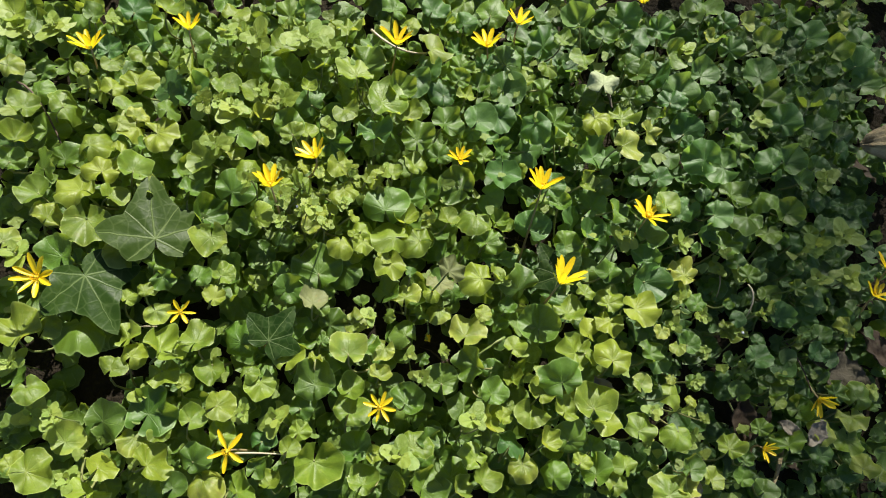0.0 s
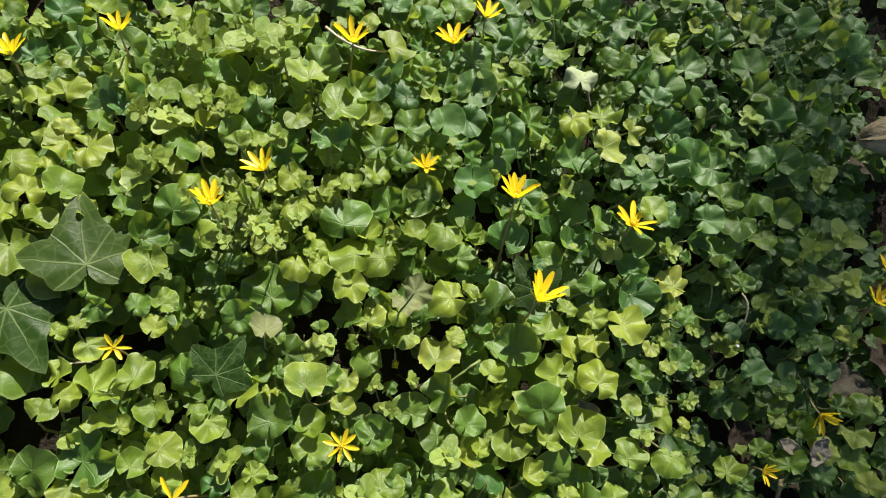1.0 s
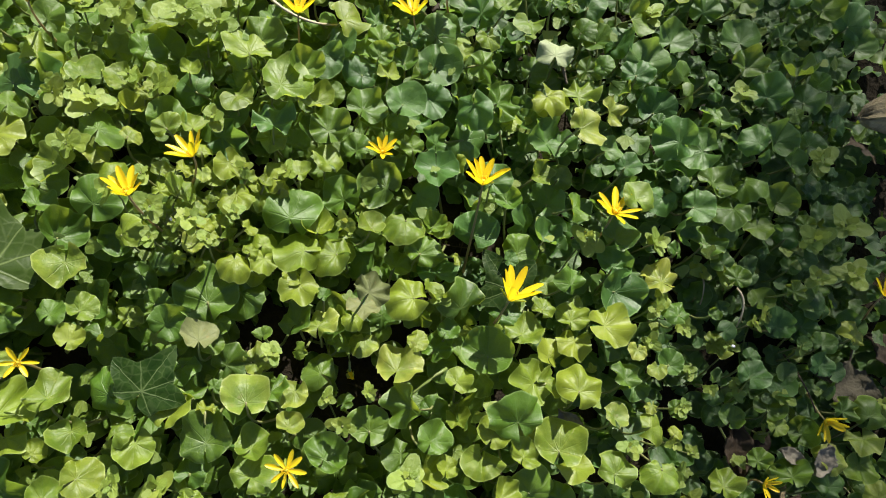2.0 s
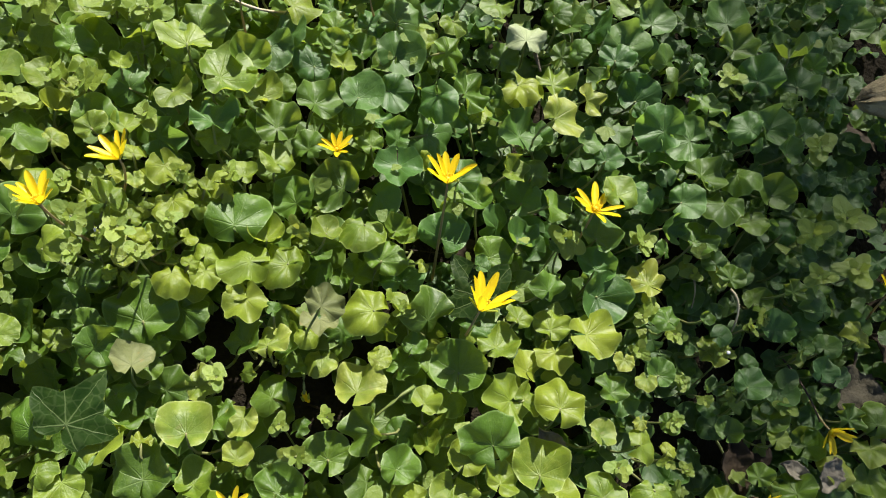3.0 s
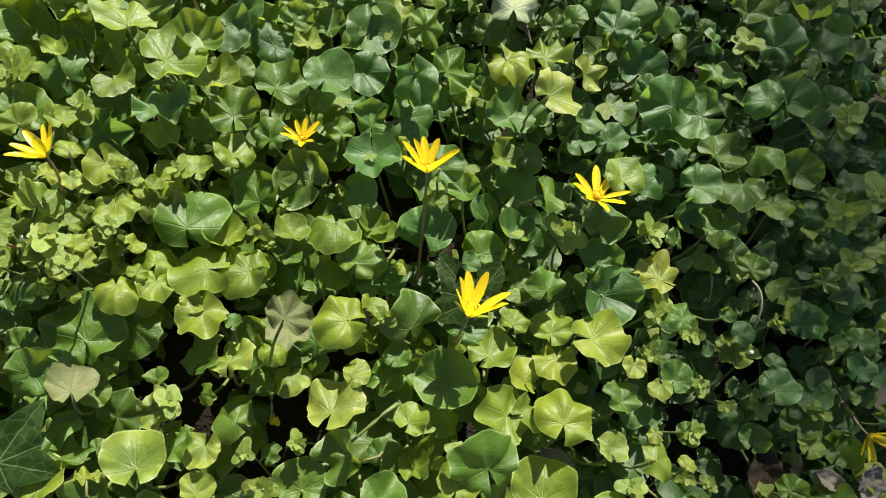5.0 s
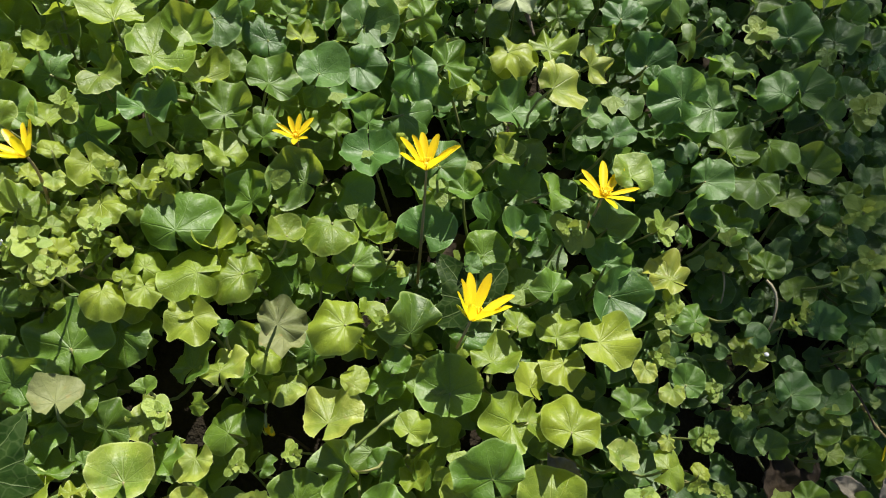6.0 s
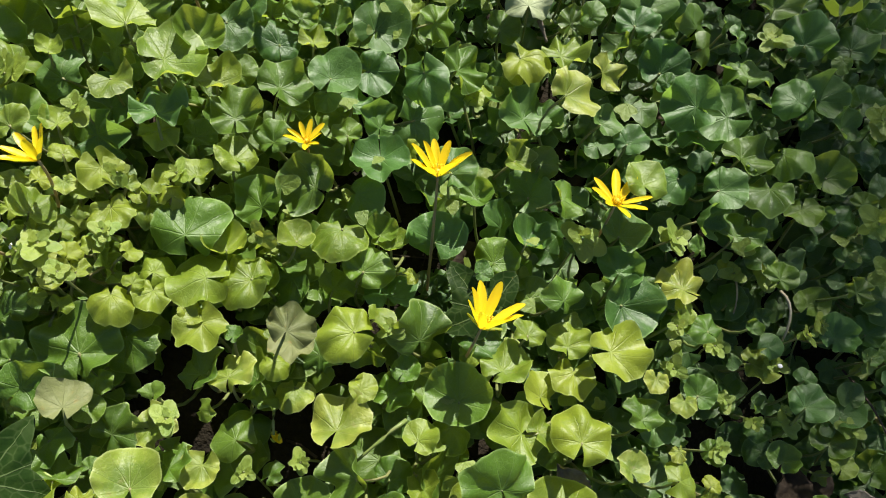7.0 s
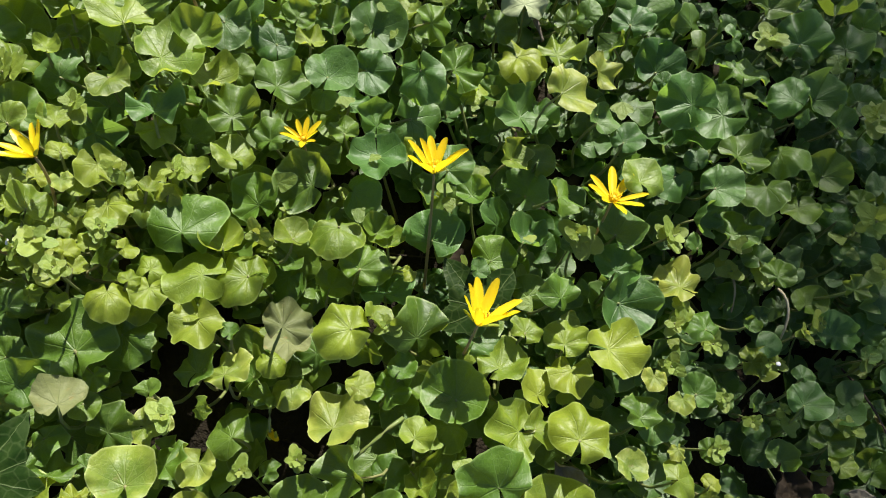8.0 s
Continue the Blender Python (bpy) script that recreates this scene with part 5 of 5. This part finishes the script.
TUFT = leaf_material("tuft_leaf", (0.09, 0.15, 0.022), (0.20, 0.26, 0.040), (0.46, 0.54, 0.08), (0.24, 0.33, 0.12), (0.5, 0.12), (0, 28, -28), loose=True, gloss=0.5, vein_width=0.03)
carpet("leaflets", "tiny pale green lobed leaflets between the larger leaves", 620, 29, (-0.46, 0.38, -0.27, 0.32), lambda x, y: noise.noise(Vector((x * 11, y * 11, 5.0))) > 0.0 and not bare(x, y), (0.002, 0.034), (0.006, 0.012), leaflet_shape, TUFT)

# ---- dead leaves, twigs, wood ----
def crumpled_shape(rng, long, wide, flat=1.0):
    """A withered leaf: an oval sheet, curled and creased, with thickness."""
    n, m, seed = 22, 15, rng.uniform(0, 90)
    top, curl = [], rng.uniform(0.35, 0.6) * flat
    for i in range(n):
        y = (i / (n - 1) - 0.5) * long
        w = wide * 0.5 * max(0.05, math.sin(math.pi * (0.03 + 0.94 * i / (n - 1)))) * (1 + 0.16 * noise.noise(Vector((i * 0.9, seed, 3.0))))
        for j in range(m):
            k = j / (m - 1) * 2 - 1
            x = k * w * (1 + 0.12 * noise.noise(Vector((i * 0.5, seed, k))))
            z = curl * wide * (k * k) * 0.5 + 0.16 * wide * noise.noise(Vector((x / wide * 3, y / wide * 3, seed))) + 0.07 * wide * noise.noise(Vector((x / wide * 9, y / wide * 9, seed))) + 0.035 * wide * abs(math.sin(14 * (y / long + 0.5 * abs(k))))  - 0.04 * wide * math.exp(-60 * k * k)
            top.append((x, y, z))
    vs = top + [(x, y, z - 0.0006) for x, y, z in top]
    o = n * m
    fs = [(i * m + j, i * m + j + 1, (i + 1) * m + j + 1, (i + 1) * m + j) for i in range(n - 1) for j in range(m - 1)]
    fs += [tuple(o + q for q in f[::-1]) for f in fs[:]]
    ring = [j for j in range(m)] + [i * m + m - 1 for i in range(1, n)] + [(n - 1) * m + j for j in range(m - 2, -1, -1)] + [i * m for i in range(n - 2, 0, -1)]
    fs += [(a, o + a, o + b, b) for a, b in zip(ring, ring[1:] + ring[:1])]
    return vs, fs


litter_rng = random.Random(17)


def dead_leaf(x, y, z, long, wide, rx, ry, rz, material, label, flat=1.0):
    ob = new("dead_leaf", mesh_of("dead_leaf", *crumpled_shape(litter_rng, long, wide, flat), material))
    ob.matrix_basis = pose(x, y, z, rx, ry, rz)
    return tagged(ob, label, "dead leaf")


def twig(points, thick, material, label, name="twig"):
    ob = new(name, mesh_of(name, *tube(points, [thick * (1 - 0.35 * k / (len(points) - 1)) * litter_rng.uniform(0.85, 1.15) for k in range(len(points))], 6), material))
    return tagged(ob, label, name.replace("_", " "))


dead_leaf(0.224, -0.100, -0.014, 0.040, 0.024, 10, 0, 8, DEAD, "curled brown dead leaf lying among green leaves")
dead_leaf(0.243, -0.090, -0.020, 0.026, 0.020, -15, 20, -40, DEAD, "small dark brown withered leaf on the soil")
dead_leaf(0.265, -0.099, -0.011, 0.021, 0.013, 0, 10, 70, PALE, "small pale grey dry leaf on the soil")
dead_leaf(0.181, -0.166, -0.006, 0.022, 0.016, 10, 0, 30, PALE, "small tan dry leaf among celandine")
dead_leaf(0.286, -0.098, -0.006, 0.026, 0.019, 14, 10, -20, PALE, "pale yellowish withered leaf beside a drooping flower")
dead_leaf(0.314, -0.038, -0.016, 0.058, 0.036, -4, 5, 74, BROWN, "greyish brown rotting leaf on the ground", 0.4)
dead_leaf(0.347, -0.012, -0.010, 0.050, 0.034, -10, 15, 40, DEAD, "brown crumpled dead leaf on the ground", 0.5)
twig(bent((-0.171, 0.148, 0.086), (-0.141, 0.124, 0.093), (-0.120, 0.145, 0.074), 12), 0.0011, STRAW, "bent pale dry stem beside a yellow flower", "dry_stem")
twig(bent((-0.192, -0.213, 0.060), (-0.173, -0.208, 0.063), (-0.148, -0.206, 0.040)), 0.0008, STRAW, "straight pale stem lying across celandine leaves", "dry_stem")
twig(bent((-0.292, -0.141, 0.070), (-0.285, -0.138, 0.076), (-0.276, -0.134, 0.060)), 0.0008, STRAW, "short whitish stub of a dry stem", "dry_stem")
twig(bent((0.259, -0.022, -0.010), (0.267, -0.045, 0.008), (0.281, -0.064, -0.004)), 0.0008, TWIG, "thin brown stem slanting beside a drooping flower")
twig(bent((-0.060, 0.163, 0.050), (-0.045, 0.166, 0.074), (-0.028, 0.170, 0.052)), 0.0009, TWIG, "thin dark twig arching between leaves")
dead_leaf(0.084, -0.103, 0.026, 0.026, 0.017, 25, -20, 40, PALE, "curled tan dead leaf between green leaves")
twig(bent((-0.108, 0.190, 0.057), (-0.100, 0.184, 0.060), (-0.087, 0.175, 0.050)), 0.0009, STRAW, "short straight dry stem between leaves", "dry_stem")
twig(bent((-0.442, 0.034, 0.080), (-0.418, 0.030, 0.088), (-0.391, -0.013, 0.066)), 0.0010, TWIG, "thin dark bent twig over the leaves")
twig(bent((0.270, -0.116, -0.028), (0.266, -0.140, -0.024), (0.261, -0.168, -0.034)), 0.0022, WOOD, "grey brown woody stem lying on soil")
twig(bent((0.200, 0.013, 0.029), (0.209, 0.004, 0.033), (0.206, -0.014, 0.018)), 0.0009, STRAW, "curved pale dry stalk among speedwell", "dry_stem")
twig(bent((0.177, 0.018, 0.023), (0.180, 0.008, 0.022), (0.182, -0.002, 0.005)), 0.0008, STRAW, "thin pale dry stalk among speedwell", "dry_stem")
twig(bent((-0.006, -0.082, 0.044), (-0.015, -0.090, 0.050), (-0.030, -0.106, 0.040)), 0.0012, STALK, "pale green bare stem slanting between leaves", "green_stem")
twig(bent((0.044, 0.148, 0.067), (0.047, 0.143, 0.065), (0.05, 0.137, 0.062)), 0.0016, BARK, "short brown stem beside a pale faded leaf", "dry_stem")
twig(bent((0.318, 0.000, -0.012), (0.316, -0.020, -0.010), (0.312, -0.050, -0.030)), 0.0012, TWIG, "brown twig leaning beside small leaves")


def wood_piece(x, y, z):
    """A broken, weathered piece of wood: split sides, cracks along its grain, a splintered tip."""
    n, m, vs, fs = 34, 24, [], []
    rng = random.Random(8)
    ridge = [rng.uniform(-0.09, 0.05) - (0.22 if rng.random() < 0.15 else 0.0) for _ in range(n)]
    tip = [rng.uniform(0.0, 0.010) for _ in range(n)]
    for i in range(m):
        t = i / (m - 1)
        r = 0.021 * (0.30 + 0.70 * min(1.0, t * 1.9) ** 0.7) * (0.35 if i == 0 else 0.7 if i == m - 1 else 1.0)
        for j in range(n):
            a = 2 * math.pi * j / n
            side = 0.86 / max(abs(math.cos(a + 0.3)), abs(math.sin(a + 0.3)))
            q = r * (side + ridge[j] + 0.30 * noise.noise(Vector((math.cos(a) * 1.5, math.sin(a) * 1.5, t * 2.0))) + 0.06 * noise.noise(Vector((j * 2.3, t * 14, 3.0))))
            vs.append((t * 0.090 + tip[j] * (1 - t), q * math.cos(a), q * math.sin(a) * 0.75))
    for i in range(m - 1):
        fs += [(i * n + j, (i + 1) * n + j, (i + 1) * n + (j + 1) % n, i * n + (j + 1) % n) for j in range(n)]
    fs += [tuple(range(n)), tuple((m - 1) * n + j for j in range(n))[::-1]]
    ob = new("wood_piece", mesh_of("wood_piece", vs, fs, WOOD, smooth=False))
    ob.matrix_basis = pose(x, y, z, 0, -8, 16)
    return tagged(ob, "weathered tan piece of rotten wood among the leaves", "wood")


wood_piece(0.295, 0.172, 0.034)


def litter(count, seed):
    """Uncounted brown scraps and bits of stem on the soil."""
    rng = random.Random(seed)
    vs, fs = [], []
    for _ in range(count):
        x, y = rng.uniform(-0.5, 0.45), rng.uniform(-0.34, 0.36)
        m = pose(x, y, ground_height(x, y) + rng.uniform(0.001, 0.008), rng.gauss(0, 18), rng.gauss(0, 18), rng.uniform(0, 360))
        if rng.random() < 0.5:
            long = rng.uniform(0.01, 0.045)
            v, f = tube([(0, -long / 2, 0), (rng.uniform(-0.003, 0.003), 0, 0.002), (0, long / 2, 0)], [rng.uniform(0.0004, 0.0009)] * 3, 4)
        else:
            s = rng.uniform(0.006, 0.018)
            v = [(s * rng.uniform(0.7, 1) * math.cos(a), s * 0.6 * math.sin(a), 0.25 * s * math.cos(2 * a)) for a in (k * math.pi / 4 for k in range(8))] + [(0, 0, 0.002)]
            f = [(8, k, (k + 1) % 8) for k in range(8)]
        o = len(vs)
        vs += [tuple(m @ Vector(p)) for p in v]
        fs += [tuple(o + i for i in q) for q in f]
    return tagged(new("litter", mesh_of("litter", vs, fs, DEAD)), "brown scraps of dead leaves and stems on soil", "litter", kind="stuff")


litter(240, 41)


# ---- an unseen tree, added so that its crown shades part of the bank ----
def tree(x, y):
    rng = random.Random(77)
    thing = new("tree")
    thing.location = (x, y, ground_height(x, y) - 0.05)
    tagged(thing, "unseen tree added to shade the right side of the bank", "tree")
    crown = Vector(SHADE_CROWN) - thing.location
    path = bent((0, 0, 0), (0.15, -0.1, crown.z * 0.5), (crown.x * 0.7, crown.y * 0.7, crown.z - 0.3), 12)
    vs, fs = tube(path, [0.15 * (1 - 0.06 * k) for k in range(12)], 12)
    part("trunk", mesh_of("trunk", vs, fs, BARK), thing)
    leaf_v, leaf_f = [], []
    for k in range(14):
        start = Vector(path[5 + k % 7])
        a, b = rng.uniform(0, 6.28), rng.uniform(-0.5, 1.0)
        end = crown + Vector((1.0 * math.cos(a) * math.cos(b), 1.0 * math.sin(a) * math.cos(b), 0.7 * math.sin(b))) * rng.uniform(0.6, 1.0)
        limb = bent(start, (start + end) / 2 + Vector((0, 0, 0.25)), end, 8)
        v, f = tube(limb, [0.016 * (1 - 0.12 * i) for i in range(8)], 6)
        part("limb", mesh_of("limb", v, f, BARK), thing)
    for _ in range(2750):
        while True:
            q = Vector((rng.uniform(-1, 1), rng.uniform(-1, 1), rng.uniform(-1, 1)))
            if q.length < 1.0:
                break
        q = q * (0.90 + 0.20 * noise.noise(q * 2.3))
        c = crown + Vector((q.x * 1.25, q.y * 1.25, q.z * 0.85))
        s = rng.uniform(0.035, 0.055)
        m = Matrix.Translation(c) @ pose(0, 0, 0, rng.gauss(0, 35), rng.gauss(0, 35), rng.uniform(0, 360))
        o = len(leaf_v)
        leaf_v += [tuple(m @ Vector(p)) for p in ((0, -s, 0), (0.5 * s, -0.2 * s, 0.1 * s), (0.35 * s, 0.6 * s, 0.05 * s), (0, s, 0), (-0.35 * s, 0.6 * s, 0.05 * s), (-0.5 * s, -0.2 * s, 0.1 * s))]
        leaf_f += [(o, o + 1, o + 2, o + 3), (o, o + 3, o + 4, o + 5)]
    part("crown", mesh_of("crown", leaf_v, leaf_f, SHADE_TREE_LEAF), thing, "crown of many small green leaves, added to cast shade")
    return thing


tree(2.6, 8.6)
